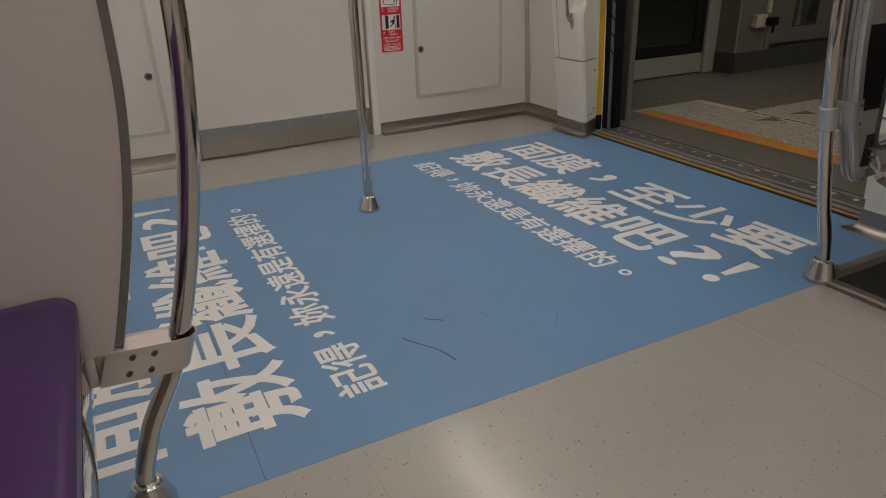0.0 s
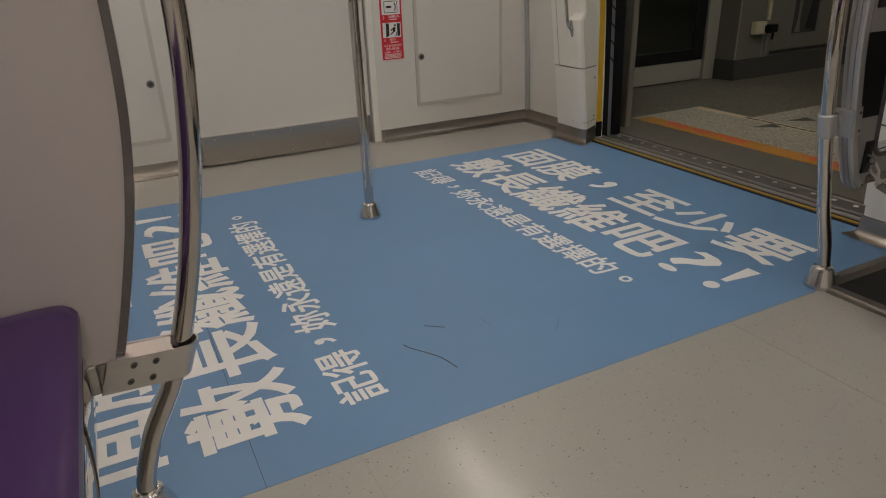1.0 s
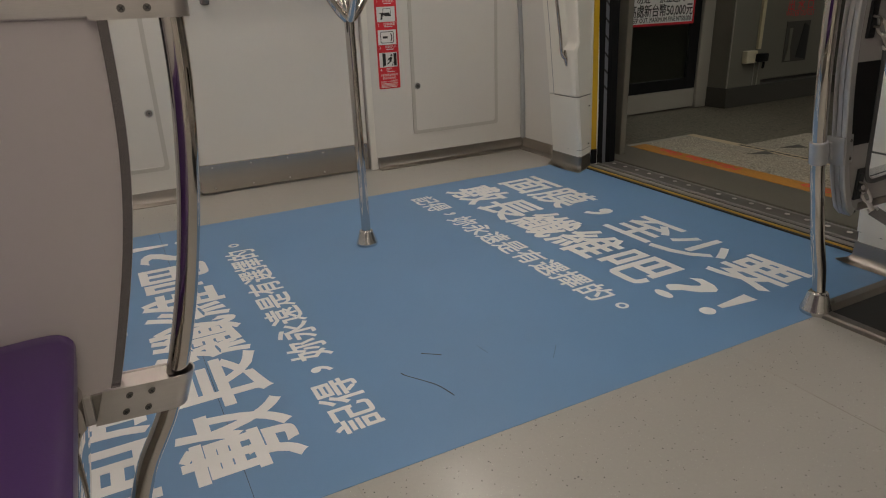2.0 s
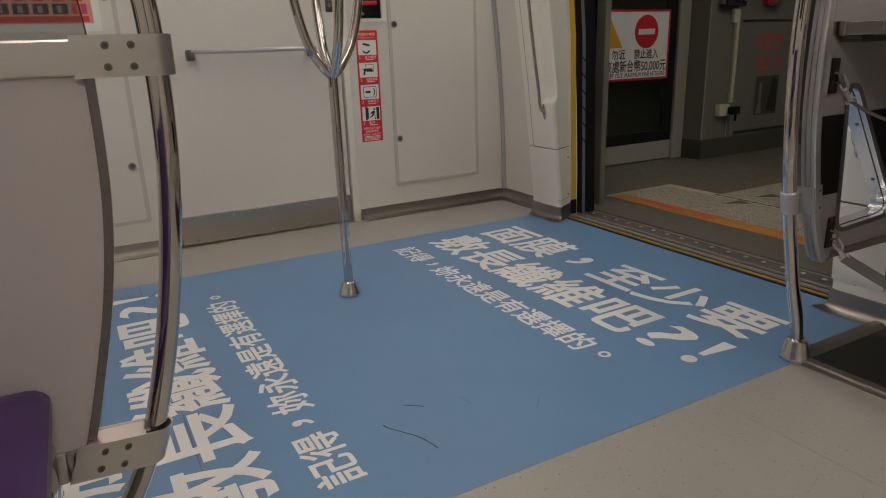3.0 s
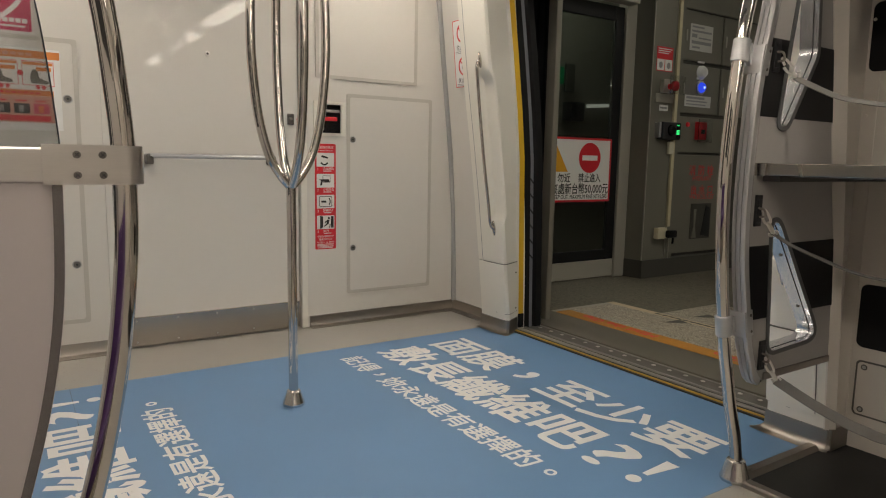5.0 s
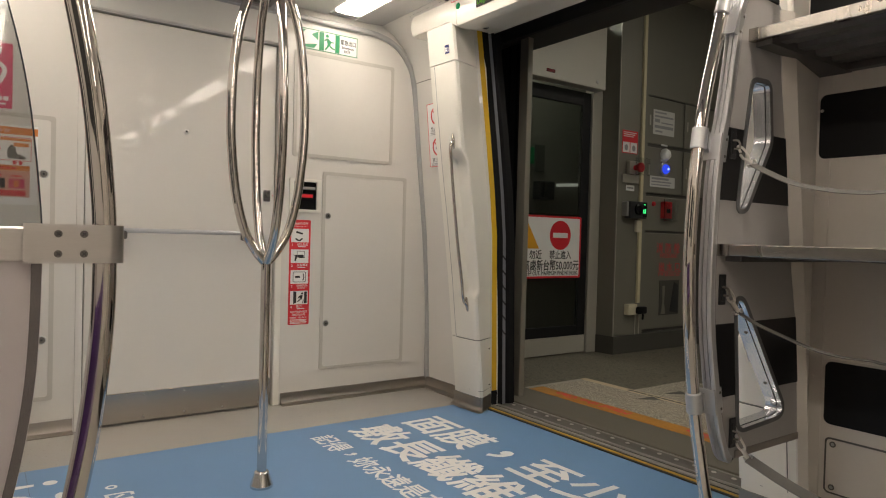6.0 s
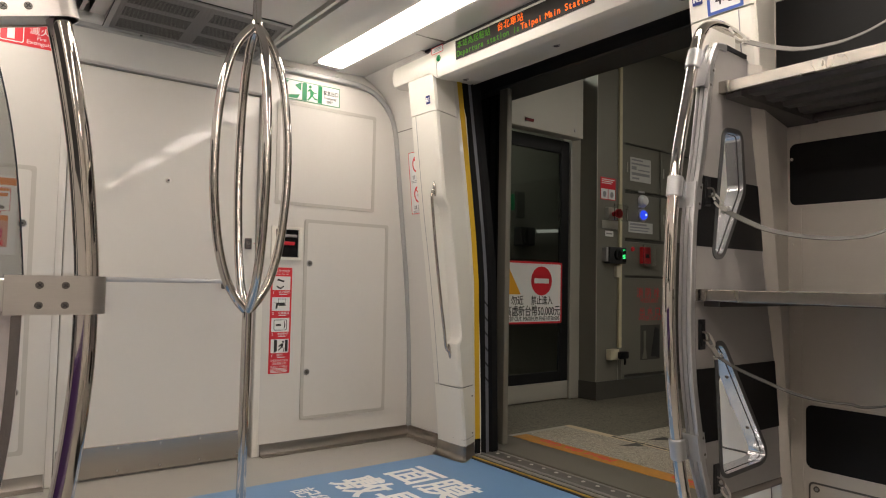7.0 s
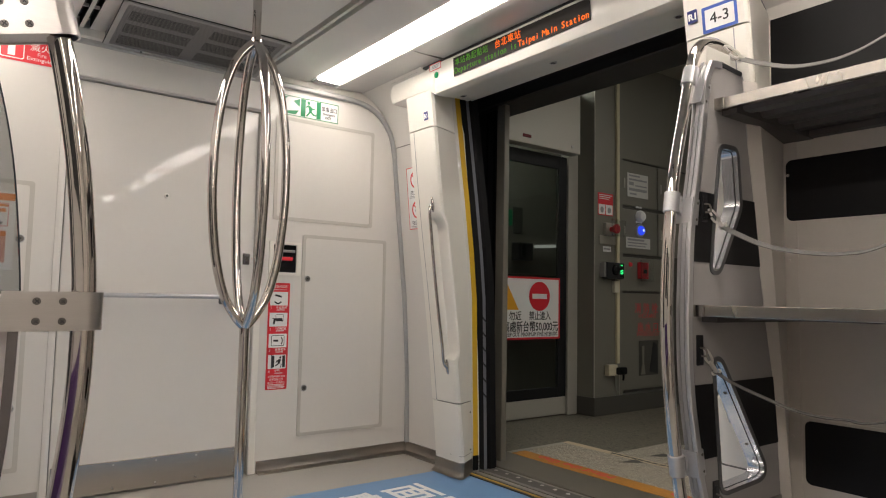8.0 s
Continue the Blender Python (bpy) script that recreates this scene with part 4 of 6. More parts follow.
def bracket(x0, x1, z0, z1, slant=0.0, gx=0.018, gz=0.014, shift=-0.010, slope=0.0):
    """A folded steel strap that wraps round the pole."""
    t = 0.003
    n = 8
    r = 0.028
    outer = [(x0, LY - r), (x1 - r, LY - r)] + [(x1 - r + r * math.sin(math.pi * k / n), LY - r * math.cos(math.pi * k / n)) for k in range(1, n)] + [(x1 - r, LY + r), (x0, LY + r)]
    r2 = r - t
    inner = [(x0, LY - r2), (x1 - r, LY - r2)] + [(x1 - r + r2 * math.sin(math.pi * k / n), LY - r2 * math.cos(math.pi * k / n)) for k in range(1, n)] + [(x1 - r, LY + r2), (x0, LY + r2)]
    loop = outer + list(reversed(inner))
    bm = loft([[(x, y, z) for x, y in loop] for z in (z0, z0 + 0.001, z1 - 0.001, z1)])
    mid = Vector((x1 - r, LY, (z0 + z1) / 2))
    lean = Matrix.Translation(mid) @ Matrix(((1, 0, slant, 0), (0, 1, 0, 0), (slope, 0, 1, 0), (0, 0, 0, 1))) @ Matrix.Translation(-mid)
    b = part("bracket", move(bm, lean), STEEL_X, part_wall, "folded brushed steel bracket with four screws")
    part("spacer", move(box(x0 + 0.003, x1 - r - 0.014, LY - r2, LY + r2, z0 + 0.002, z1 - 0.003, 0.001), lean), STEEL_X, b)
    xm, zm = (x0 + x1) / 2 + shift, (z0 + z1) / 2
    for sx in (-gx, gx):
        for sz in (-gz, gz):
            part("screw", move(lathe([(0.0055, 0.0), (0.005, -0.0016), (0.002, -0.0018)], xm + sx, LY - r, zm + sz, 14, "y"), lean), LOCK, b)
            for rot in (45, 135):
                part("slot", move(box(-0.0035, 0.0035, -0.0006, 0.0, -0.0007, 0.0007), lean @ pose(xm + sx, LY - r - 0.0016, zm + sz, 0, rot, 0)), INK, b)
    return b


bracket(-0.838, -0.704, 0.890, 0.947, 0.0, 0.0165, 0.0145, -0.0075)
bracket(-0.940, -0.799, 0.2785, 0.3355, 0.36, 0.0165, 0.014, -0.013, -0.06)
bracket(-0.93, -0.764, 1.3305, 1.3895, -0.27, 0.015, 0.0155, 0.0015, 0.27)
lp = thing("grab_pole", (-0.924, LY, 0), "bowed polished grab pole beside the partition", "grab pole")
lpts = [(-0.925, 0.02), (-0.924, 0.06), (-0.921, 0.085), (-0.911, 0.119), (-0.891, 0.173), (-0.864, 0.223), (-0.844, 0.262), (-0.817, 0.333), (-0.787, 0.44), (-0.769, 0.52), (-0.752, 0.615),
        (-0.741, 0.70), (-0.733, 0.79), (-0.7305, 0.87), (-0.732, 0.96), (-0.739, 1.05), (-0.748, 1.135), (-0.762, 1.22), (-0.779, 1.305), (-0.797, 1.375), (-0.83, 1.47), (-0.87, 1.60), (-0.93, 1.70), (-1.02, 1.745), (-1.2, 1.76), (-1.36, 1.76)]
part("tube", tube([(x, LY, z) for x, z in lpts], 0.0172, 22, 5), CHROME, lp)
base_cup(-0.924, LY, lp, 0.040, 0.058)

bench = thing("bench_seat", (-1.2, -1.9, 0), "purple moulded bench seat along the car's side", "bench seat")
sec = [(-1.46, 0.40), (-1.44, 0.76), (-1.41, 0.78), (-1.385, 0.76), (-1.36, 0.60), (-1.33, 0.49), (-1.26, 0.455), (-1.10, 0.456), (-1.00, 0.460), (-0.976, 0.4595), (-0.964, 0.457), (-0.9545, 0.4505), (-0.949, 0.4425), (-0.948, 0.432), (-0.953, 0.40), (-0.959, 0.375), (-1.0, 0.365), (-1.40, 0.365)]
rings = []
for y, d in ((-0.925, 0.007), (-0.927, 0.003), (-0.932, 0.0008), (-0.96, 0.0), (-1.39, 0.0), (-1.41, 0.004), (-1.42, 0.012)):
    rings.append([(x - (d if x > -1.35 else 0), y, z - (d if z > 0.40 else 0)) for x, z in sec])
seat = part("seat", loft(rings), PURPLE, bench, "glossy purple moulded seat shell")
for k in range(1, 4):
    part("seat", loft([[(x, y - 0.478 * k, z) for x, y, z in r] for r in rings]), PURPLE, bench)
part("apron", loft([[(x, y, z) for x, z in ((-1.40, 0.286), (-0.963, 0.2845), (-0.959, 0.288), (-0.957, 0.355), (-0.960, 0.364), (-1.40, 0.364))] for y in (-2.85, -0.93)]), CHROME, bench, "polished steel apron")
part("support", box(-1.42, -1.08, -2.80, -0.95, 0.0, 0.284, 0.006), STEEL, bench)

# ---- luggage rack ----
RY = -0.95
rack = thing("luggage_rack", (1.15, -1.6, 0), "grey luggage rack with metal shelves and perforated side panel", "luggage rack")
side = [(0.878, 0.318), (0.853, 0.345), (0.815, 0.44), (0.797, 0.53), (0.768, 0.68), (0.757, 0.835), (0.761, 1.004), (0.774, 1.165), (0.811, 1.332), (0.842, 1.504), (0.856, 1.60), (0.872, 1.64)]
left_line = [(p.x, p.z) for p in smooth_line([(x, 0, z) for x, z in side], 4)]
right_line = [(0.945, 1.672), (1.075, 1.668), (1.088, 1.655), (1.104, 1.50), (1.145, 1.28), (1.174, 1.066), (1.203, 0.91), (1.247, 0.716), (1.275, 0.49), (1.288, 0.325)]
SLOT1 = round_polygon([(0.950, 1.421), (1.042, 1.424), (1.060, 1.248), (0.934, 1.042), (0.893, 1.042), (0.920, 1.24)], 0.022, 4)
SLOT2 = round_polygon([(0.902, 0.782), (0.938, 0.782), (1.186, 0.437), (1.168, 0.410), (0.935, 0.398)], 0.035, 6)


def holed_panel(outer, holes, y0, y1):
    """A flat panel in x and z with openings, between two depths."""
    own = bmesh.new()
    edges = []
    for line in [outer] + holes:
        vs = [own.verts.new((x, y0, z)) for x, z in line]
        edges += [own.edges.new((vs[k], vs[(k + 1) % len(vs)])) for k in range(len(vs))]
    bmesh.ops.triangle_fill(own, use_beauty=True, edges=edges)
    got = bmesh.ops.extrude_face_region(own, geom=own.faces[:])
    bmesh.ops.translate(own, vec=(0, y1 - y0, 0), verts=[v for v in got["geom"] if isinstance(v, bmesh.types.BMVert)])
    bmesh.ops.recalc_face_normals(own, faces=own.faces[:])
    return own


panel_outline = [(x + 0.010, z) for x, z in left_line] + right_line
panel = part("side_panel", holed_panel(panel_outline, [SLOT1, SLOT2], RY - 0.014, RY + 0.018), RACK_GREY, rack, "grey side panel with two openings")


def rim(line, d):
    cx, cz = sum(a for a, _ in line) / len(line), sum(b for _, b in line) / len(line)
    outl = []
    n = len(line)
    for k in range(n):
        a, b = Vector(line[k - 1]), Vector(line[(k + 1) % n])
        t = (b - a).normalized()
        nrm = Vector((t.y, -t.x))
        if nrm.dot(Vector(line[k]) - Vector((cx, cz))) < 0:
            nrm = -nrm
        outl.append(tuple(Vector(line[k]) + nrm * d))
    return outl


for line in (SLOT1, SLOT2):
    for name, d0, d1, ya, yb, mat in (("slot_seal", -0.002, 0.011, RY - 0.018, RY - 0.0142, SLOT_GREY), ("slot_lining", -0.004, -0.001, RY - 0.0175, RY + 0.036, ALU), ("slot_groove", -0.0048, -0.004, RY - 0.004, RY - 0.001, INK)):
        o, i = rim(line, d1), rim(line, d0)
        bm = loft([[(x, ya, z) for x, z in o], [(x, yb, z) for x, z in o], [(x, yb, z) for x, z in i], [(x, ya, z) for x, z in i], [(x, ya, z) for x, z in o]], cap=False)
        part(name, bm, mat, rack)

# black bands across the panel, cut round the openings
def band(z0, z1):
    own = holed_panel(panel_outline, [rim(SLOT1, 0.013), rim(SLOT2, 0.013)], RY - 0.0162, RY - 0.0145)
    for z, keep in ((z0, 1), (z1, -1)):
        bmesh.ops.bisect_plane(own, geom=own.verts[:] + own.edges[:] + own.faces[:], plane_co=(0, 0, z), plane_no=(0, 0, -keep), clear_outer=True)
    return own


part("band", band(1.066, 1.272), MATT_BLACK, panel, "black band")
part("band", band(0.506, 0.716), MATT_BLACK, panel, "black band")
# aluminium profile along the curved edge
section = [(-0.022, -0.012), (0.018, -0.012), (0.018, 0.007), (0.013, 0.010), (0.006, 0.010), (0.006, 0.0065), (0.0025, 0.0065), (0.0025, 0.010),
           (-0.008, 0.010), (-0.008, 0.0065), (-0.0115, 0.0065), (-0.0115, 0.010), (-0.019, 0.010), (-0.022, 0.007)]
part("edge_profile", sweep([(x + 0.015, RY, z) for x, z in left_line] + [(0.905, RY, 1.670), (0.93, RY, 1.674), (0.955, RY, 1.674)], section, up=(0, 1, 0)), SATIN_ALU, rack, "ribbed aluminium edge profile")
part("edge_seal", sweep([(x + 0.0295, RY - 0.0165, z) for x, z in left_line], [(-0.003, -0.0025), (0.003, -0.0025), (0.003, 0.0025), (-0.003, 0.0025)], up=(0, 1, 0)), BLACK, rack)
part("top_seal", sweep([(0.955, RY - 0.002, 1.678), (1.072, RY - 0.002, 1.672)], [(-0.018, -0.006), (0.018, -0.006), (0.018, 0.006), (-0.018, 0.006)], up=(0, 1, 0)), BLACK, rack, "black rubber top edge")
for k in (0.3, 0.78):
    part("rivet", lathe([(0.006, 0.0), (0.005, -0.003), (0.002, -0.0035)], 0.938 + k * 0.248 - 0.004, RY + 0.012, 0.782 - k * 0.345, 10, "x"), LOCK, rack)
part("edge_trim", sweep([(x + 0.001, RY - 0.013, z) for x, z in right_line[1:]], [(-0.003, -0.003), (0.003, -0.003), (0.003, 0.003), (-0.003, 0.003)], up=(0, 1, 0)), SATIN_ALU, rack)
part("mount_plate", box(0.885, 1.02, RY - 0.012, RY - 0.004, 1.665, 1.722, 0.002), SHELL, rack, "small cream mounting plate")
part("bottom_rail", box(0.92, 1.288, RY - 0.018, RY + 0.02, 0.318, 0.341, 0.004), STEEL, rack)

SHELF_END = -2.75
edge_at = lambda z: float(np.interp(z, [b for _, b in right_line[::-1]], [a for a, _ in right_line[::-1]]))


def shelf(x0, z, thick, slats):
    s = part("shelf", box(x0 + 0.02, 1.455, SHELF_END, RY - 0.022, z - 0.022, z - 0.004, 0.002), RACK_DARK, rack, "metal shelf with a darkened underside and a bright front rail")
    part("front_rail", box(x0, x0 + 0.022, SHELF_END, RY - 0.016, z - thick, z, 0.002), RAIL, s, "brushed steel front rail")
    part("end_cap", box(x0 - 0.004, x0 + 0.026, RY - 0.045, RY - 0.012, z - thick - 0.001, z + 0.001, 0.002), RAIL, s)
    # unseen pale deck, added to bounce light up onto the lining
    part("deck", box(x0 + 0.023, 1.4435, SHELF_END, RY - 0.0225, z - 0.0038, z - 0.0012), SATIN_ALU, s, "added pale deck that bounces light onto the lining")
    knee = max(1.339 + between(LEAN_A, z), edge_at(z) + 0.02)
    outline = [(x0 + 0.023, RY - 0.0225), (edge_at(z) - 0.01, RY - 0.0225), (knee, -0.9855), (1.4435, -0.9185), (1.4435, -1.02), (x0 + 0.023, -1.02)]
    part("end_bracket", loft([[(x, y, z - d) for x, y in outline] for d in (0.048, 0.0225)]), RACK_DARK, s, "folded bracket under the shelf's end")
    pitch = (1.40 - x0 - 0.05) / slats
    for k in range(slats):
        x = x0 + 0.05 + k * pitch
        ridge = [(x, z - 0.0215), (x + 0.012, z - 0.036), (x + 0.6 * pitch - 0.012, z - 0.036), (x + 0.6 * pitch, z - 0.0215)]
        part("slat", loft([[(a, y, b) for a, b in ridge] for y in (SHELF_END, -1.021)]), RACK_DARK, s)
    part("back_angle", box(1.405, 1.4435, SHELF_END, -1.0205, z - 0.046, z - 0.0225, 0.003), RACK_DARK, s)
    return s


shelf(0.925, 1.563, 0.034, 4)
shelf(0.805, 0.942, 0.032, 5)
part("end_panel", box(0.80, 1.45, SHELF_END - 0.04, SHELF_END, 0.30, 1.68, 0.01), RACK_GREY, rack)

# lining boards behind the shelves, with black pads
BX = 1.445
board = structure("rack_lining", box(BX, BX + 0.012, -2.9, -0.875, 0.0, 2.02, 0.003), RACK_WARM, "warm grey lining behind the luggage rack", "lining")
for z0, z1, y0 in ((1.700, 2.0, -0.880), (1.238, 1.453, -0.925), (0.350, 0.560, -0.972)):
    m = side_pose(BX - 0.0005, y0 - 0.45, (z0 + z1) / 2)
    part("pad", plate(rounded(0.90, z1 - z0, 0.022), 0.004, m, 0.001), MATT_BLACK, board, "black rounded panel")
    part("bead", frame_ring(rounded(0.92, z1 - z0 + 0.02, 0.03), rounded(0.90, z1 - z0, 0.022), 0.003, m), RACK_WARM, board)
part("joint", frame_ring(rounded(0.412, 0.187, 0.016), rounded(0.40, 0.175, 0.012), 0.0025, side_pose(BX - 0.0005, -1.185, 0.213)), LOCK, board, "dark joint round the cover")
cov = part("cover", plate(rounded(0.40, 0.175, 0.012), 0.004, side_pose(BX - 0.0005, -1.185, 0.213), 0.001), RACK_WARM, board, "screwed grey cover")
for y, z in ((-1.005, 0.285), (-1.005, 0.142), (-1.36, 0.285), (-1.36, 0.142)):
    part("washer", lathe([(0.010, 0), (0.010, -0.0015)], BX - 0.004, y, z, 14, "x"), LOCK, cov)
    part("screw", lathe([(0.006, 0), (0.005, -0.003)], BX - 0.0055, y, z, 12, "x"), CASTING, cov)
part("joint_strip", box(BX - 0.004, BX, -0.962, -0.914, 0.06, 1.53, 0.0015), RACK_WARM, board)
for z in (0.5, 0.8, 1.1, 1.4):
    part("rivet", lathe([(0.006, 0), (0.005, -0.003)], BX - 0.004, -0.932, z, 10, "x"), RACK_WARM, board)

cheek = []
for z in (0.085, 0.318, 0.52, 0.72, 0.88, 1.04, 1.18, 1.31, 1.45, 1.55, 1.64, 1.655):
    a = 1.339 + between(LEAN_A, z)
    run = [(edge_at(z) - 0.003 + (0.022 if z < 0.3 else 0.0), -0.9655), (max(a, edge_at(z) + 0.02), -0.984), (1.45, -0.915)]
    cheek.append([(x, y, z) for x, y in run + [(x, y + 0.005) for x, y in run[::-1]]])
part("cheek", loft(cheek), RACK_WARM, board, "warm grey cheek beside the door pillar")

part("foot", box(1.338, BX, -0.975, -0.915, 0.0, 0.084, 0.004), KERB, board, "dark steel foot below the cheek")
upper = []
for z in (1.66, 1.75, 1.852, 1.92, 2.0):
    a = 1.335 + between(LEAN_A, z)
    upper.append([(x, y, z) for x, y in ((a + 0.005, -0.979), (1.45, -0.872), (1.45, -0.864), (a + 0.012, -0.968))])
part("cheek", loft(upper), SHELL, board, "cream cheek above the shelf")
for z0, z1 in ((1.56, 1.675), (2.012, 2.03)):
    part("facing", box(BX - 0.0035, BX, -2.9, -0.885, z0, z1, 0.001), SHELL, board, "cream facing round the upper panel")
part("joint_strip", box(BX - 0.010, BX + 0.002, -0.876, -0.845, 1.50, 2.03, 0.002), SHELL, board, "cream joint strip with rivets")
for z in (1.60, 1.76, 1.92):
    part("rivet", lathe([(0.007, 0), (0.006, -0.003)], BX - 0.010, -0.868, z, 12, "x"), SHELL, board)
# luggage well
well = structure("luggage_tray", box(0.905, 1.44, -2.75, -0.93, 0.001, 0.006), MAT, "black ribbed mat under the luggage rack", "floor mat")
kerb_line = [(0.0, 0.0), (0.002, 0.010), (0.008, 0.0155), (0.034, 0.0155), (0.040, 0.012), (0.052, 0.0065), (0.052, 0.0)]
part("frame", loft([[(0.872 + a, y, b) for a, b in kerb_line] for y in (-2.75, -0.905)]), KERB, well, "flat steel kerb with a sloping inner edge")
part("frame", loft([[(x, -0.900 - a, b + 0.0004) for a, b in kerb_line] for x in (0.924, 1.335)]), KERB, well, "flat steel kerb with a sloping inner edge")
part("corner_tab", box(0.925, 0.966, -0.929, -0.901, 0.0, 0.0225, 0.002), STEEL, well, "small steel tab at the kerb's corner")

# the rack's pole with three clamps
RPY = -0.921
rp = thing("grab_pole", (0.892, RPY, 0), "bowed polished grab pole clamped to the luggage rack", "grab pole")
rpts = [(0.892, 0.02), (0.892, 0.06), (0.887, 0.09), (0.876, 0.14), (0.862, 0.18), (0.838, 0.25), (0.812, 0.35), (0.793, 0.42), (0.777, 0.503), (0.763, 0.58), (0.748, 0.69), (0.738, 0.81), (0.735, 0.90), (0.738, 1.0), (0.752, 1.17), (0.779, 1.336), (0.827, 1.512), (0.852, 1.603), (0.882, 1.695), (0.925, 1.745), (0.98, 1.765), (1.05, 1.766), (1.12, 1.757)]
part("tube", tube([(x, RPY, z) for x, z in rpts], 0.0175, 22, 5), CHROME, rp)
base_cup(0.892, RPY, rp, 0.038, 0.066)


def clamp(z, lean, drop=0.0):
    """A collar round the pole with an arm to a bracket folded round the rack's edge profile."""
    x = float(np.interp(z, [b for _, b in rpts[:19]], [a for a, _ in rpts[:19]]))
    xe = float(np.interp(z, [b for _, b in left_line], [a for a, _ in left_line])) + 0.005
    m = pose(x, RPY, z, 0, lean, 0)
    d = (xe - x) / math.cos(radians(lean))
    c = part("clamp", move(lathe([(0.0205, -0.030), (0.0225, -0.028), (0.0225, 0.028), (0.0205, 0.030)], 0, 0, 0, 28), m), SATIN_ALU, rp, "satin aluminium pole clamp")
    part("arm", loft([[tuple(m @ Vector(p)) for p in ((x, -0.020, za), (x, -0.008, za), (x, -0.008, zb), (x, -0.020, zb))] for x, za, zb in ((0.016, -0.023, 0.023), (d, -0.023 - drop, 0.023 - drop))]), SATIN_ALU, c)
    part("plate", move(box(d - 0.005, d, -0.046, 0.002, -0.038 - drop, 0.038 - drop, 0.0015), m), SATIN_ALU, c)
    part("plate", move(box(d - 0.005, d + 0.032, -0.050, -0.044, -0.038 - drop, 0.038 - drop, 0.0015), m), SATIN_ALU, c)
    for dz in (-0.024, 0.024):
        part("screw", move(lathe([(0.0045, 0), (0.004, -0.002)], d + 0.021, -0.050, dz - drop, 12, "y"), m), LOCK, c)


clamp(0.490, -11)
clamp(1.236, 9, 0.018)
clamp(1.628, 19, 0.055)


def hook_box(x, z):
    b = part("hook_plate", box(x - 0.012, x + 0.018, RY - 0.021, RY - 0.015, z - 0.043, z + 0.043, 0.002), BLACK, rack, "dark hook plate")
    part("slot", box(x - 0.007, x + 0.011, RY - 0.024, RY - 0.0205, z - 0.032, z + 0.03, 0.001), INK, b)
    part("eye", tube([(x - 0.004, RY - 0.022, z + 0.008), (x - 0.004, RY - 0.04, z + 0.004), (x + 0.002, RY - 0.04, z - 0.014), (x + 0.002, RY - 0.022, z - 0.016)], 0.003, 8, 4), STEEL, b)


def strap(pts, hook_at, label, twist, w=0.0115):
    ob = thing("luggage_strap", hook_at, label, "strap", "luggage straps on the rack")
    line = smooth_line(pts, 6)
    t = 0.0011
    part("webbing", sweep(line, [(-w, -t), (w, -t), (w, t), (-w, t)], up=(1.0, 0.0, twist)), STRAP, ob, "grey woven webbing")
    a, b = Vector(hook_at), line[0]
    d = (b - a).normalized()
    side_v = d.cross(Vector((0.85, 0.5, 0))).normalized()
    k = 1.3
    side_v *= 0.62
    loop = [a + d * 0.012 * k - side_v * 0.001, a - d * 0.004 * k + side_v * 0.006 * k, a + d * 0.006 * k + side_v * 0.013 * k, a + d * 0.032 * k + side_v * 0.011 * k, a + d * 0.040 * k, a + d * 0.030 * k - side_v * 0.008 * k, a + d * 0.016 * k - side_v * 0.007 * k]
    h = part("snap_hook", tube(loop, 0.0036, 10, 5), BRIGHT, ob, "bright polished snap hook")
    part("swivel", tube([a + d * 0.036 * k, a + d * 0.046 * k, b - d * 0.004], 0.0065, 12, 3), BRIGHT, h)
    part("ring", tube([b - d * 0.008 - side_v * 0.016, b + d * 0.004 - side_v * 0.016, b + d * 0.004 + side_v * 0.016, b - d * 0.008 + side_v * 0.016], 0.0032, 8, 3), BRIGHT, h)
    return ob


hook_box(0.850, 1.227)
hook_box(0.822, 0.814)
hook_box(0.898, 0.397)
strap([(1.04, -0.985, 1.710), (1.04, -1.053, 1.676), (1.04, -1.136, 1.644), (1.04, -1.215, 1.633), (1.04, -1.288, 1.636), (1.04, -1.382, 1.663), (1.04, -1.70, 1.79)], (1.0, -0.955, 1.742), "grey webbing strap across the top shelf opening", 0.8, 0.013)
strap([(0.925, -0.985, 1.174), (0.925, -1.02, 1.154), (0.925, -1.103, 1.114), (0.925, -1.18, 1.094), (0.925, -1.252, 1.083), (0.925, -1.32, 1.081), (0.925, -1.407, 1.098), (0.925, -1.7, 1.21)], (0.866, -0.975, 1.213), "grey webbing strap across the middle opening", 0.55)
strap([(0.898, -0.975, 0.748), (0.90, -1.028, 0.721), (0.90, -1.109, 0.695), (0.90, -1.184, 0.673), (0.90, -1.254, 0.664), (0.90, -1.32, 0.666), (0.90, -1.404, 0.674), (0.90, -1.75, 0.79)], (0.832, -0.975, 0.812), "grey webbing strap across the lower opening", 0.15, 0.0085)
strap([(0.95, -0.99, 0.320), (0.95, -1.08, 0.289), (0.95, -1.158, 0.268), (0.95, -1.231, 0.255), (0.95, -1.321, 0.257), (0.95, -1.6, 0.325)], (0.905, -0.975, 0.385), "grey webbing strap at the rack's foot", 0.9, 0.015)

# ---- signs and small fittings in the car ----
rail = thing("grab_rail", (-0.04, END, 0.93), "thin satin grab rail across the emergency door", "grab rail")
RZ = 0.932
part("tube", tube([(-0.325, END - 0.055, RZ), (-0.03, END - 0.055, RZ), (0.262, END - 0.055, RZ)], 0.0112, 16, 2), SATIN_ALU, rail)
for x in (-0.325, 0.262):
    f = part("foot", box(x - 0.016, x + 0.016, END - 0.066, END + 0.016, RZ - 0.040, RZ + 0.010, 0.009, 3), LOCK, rail, "grey cast end foot")

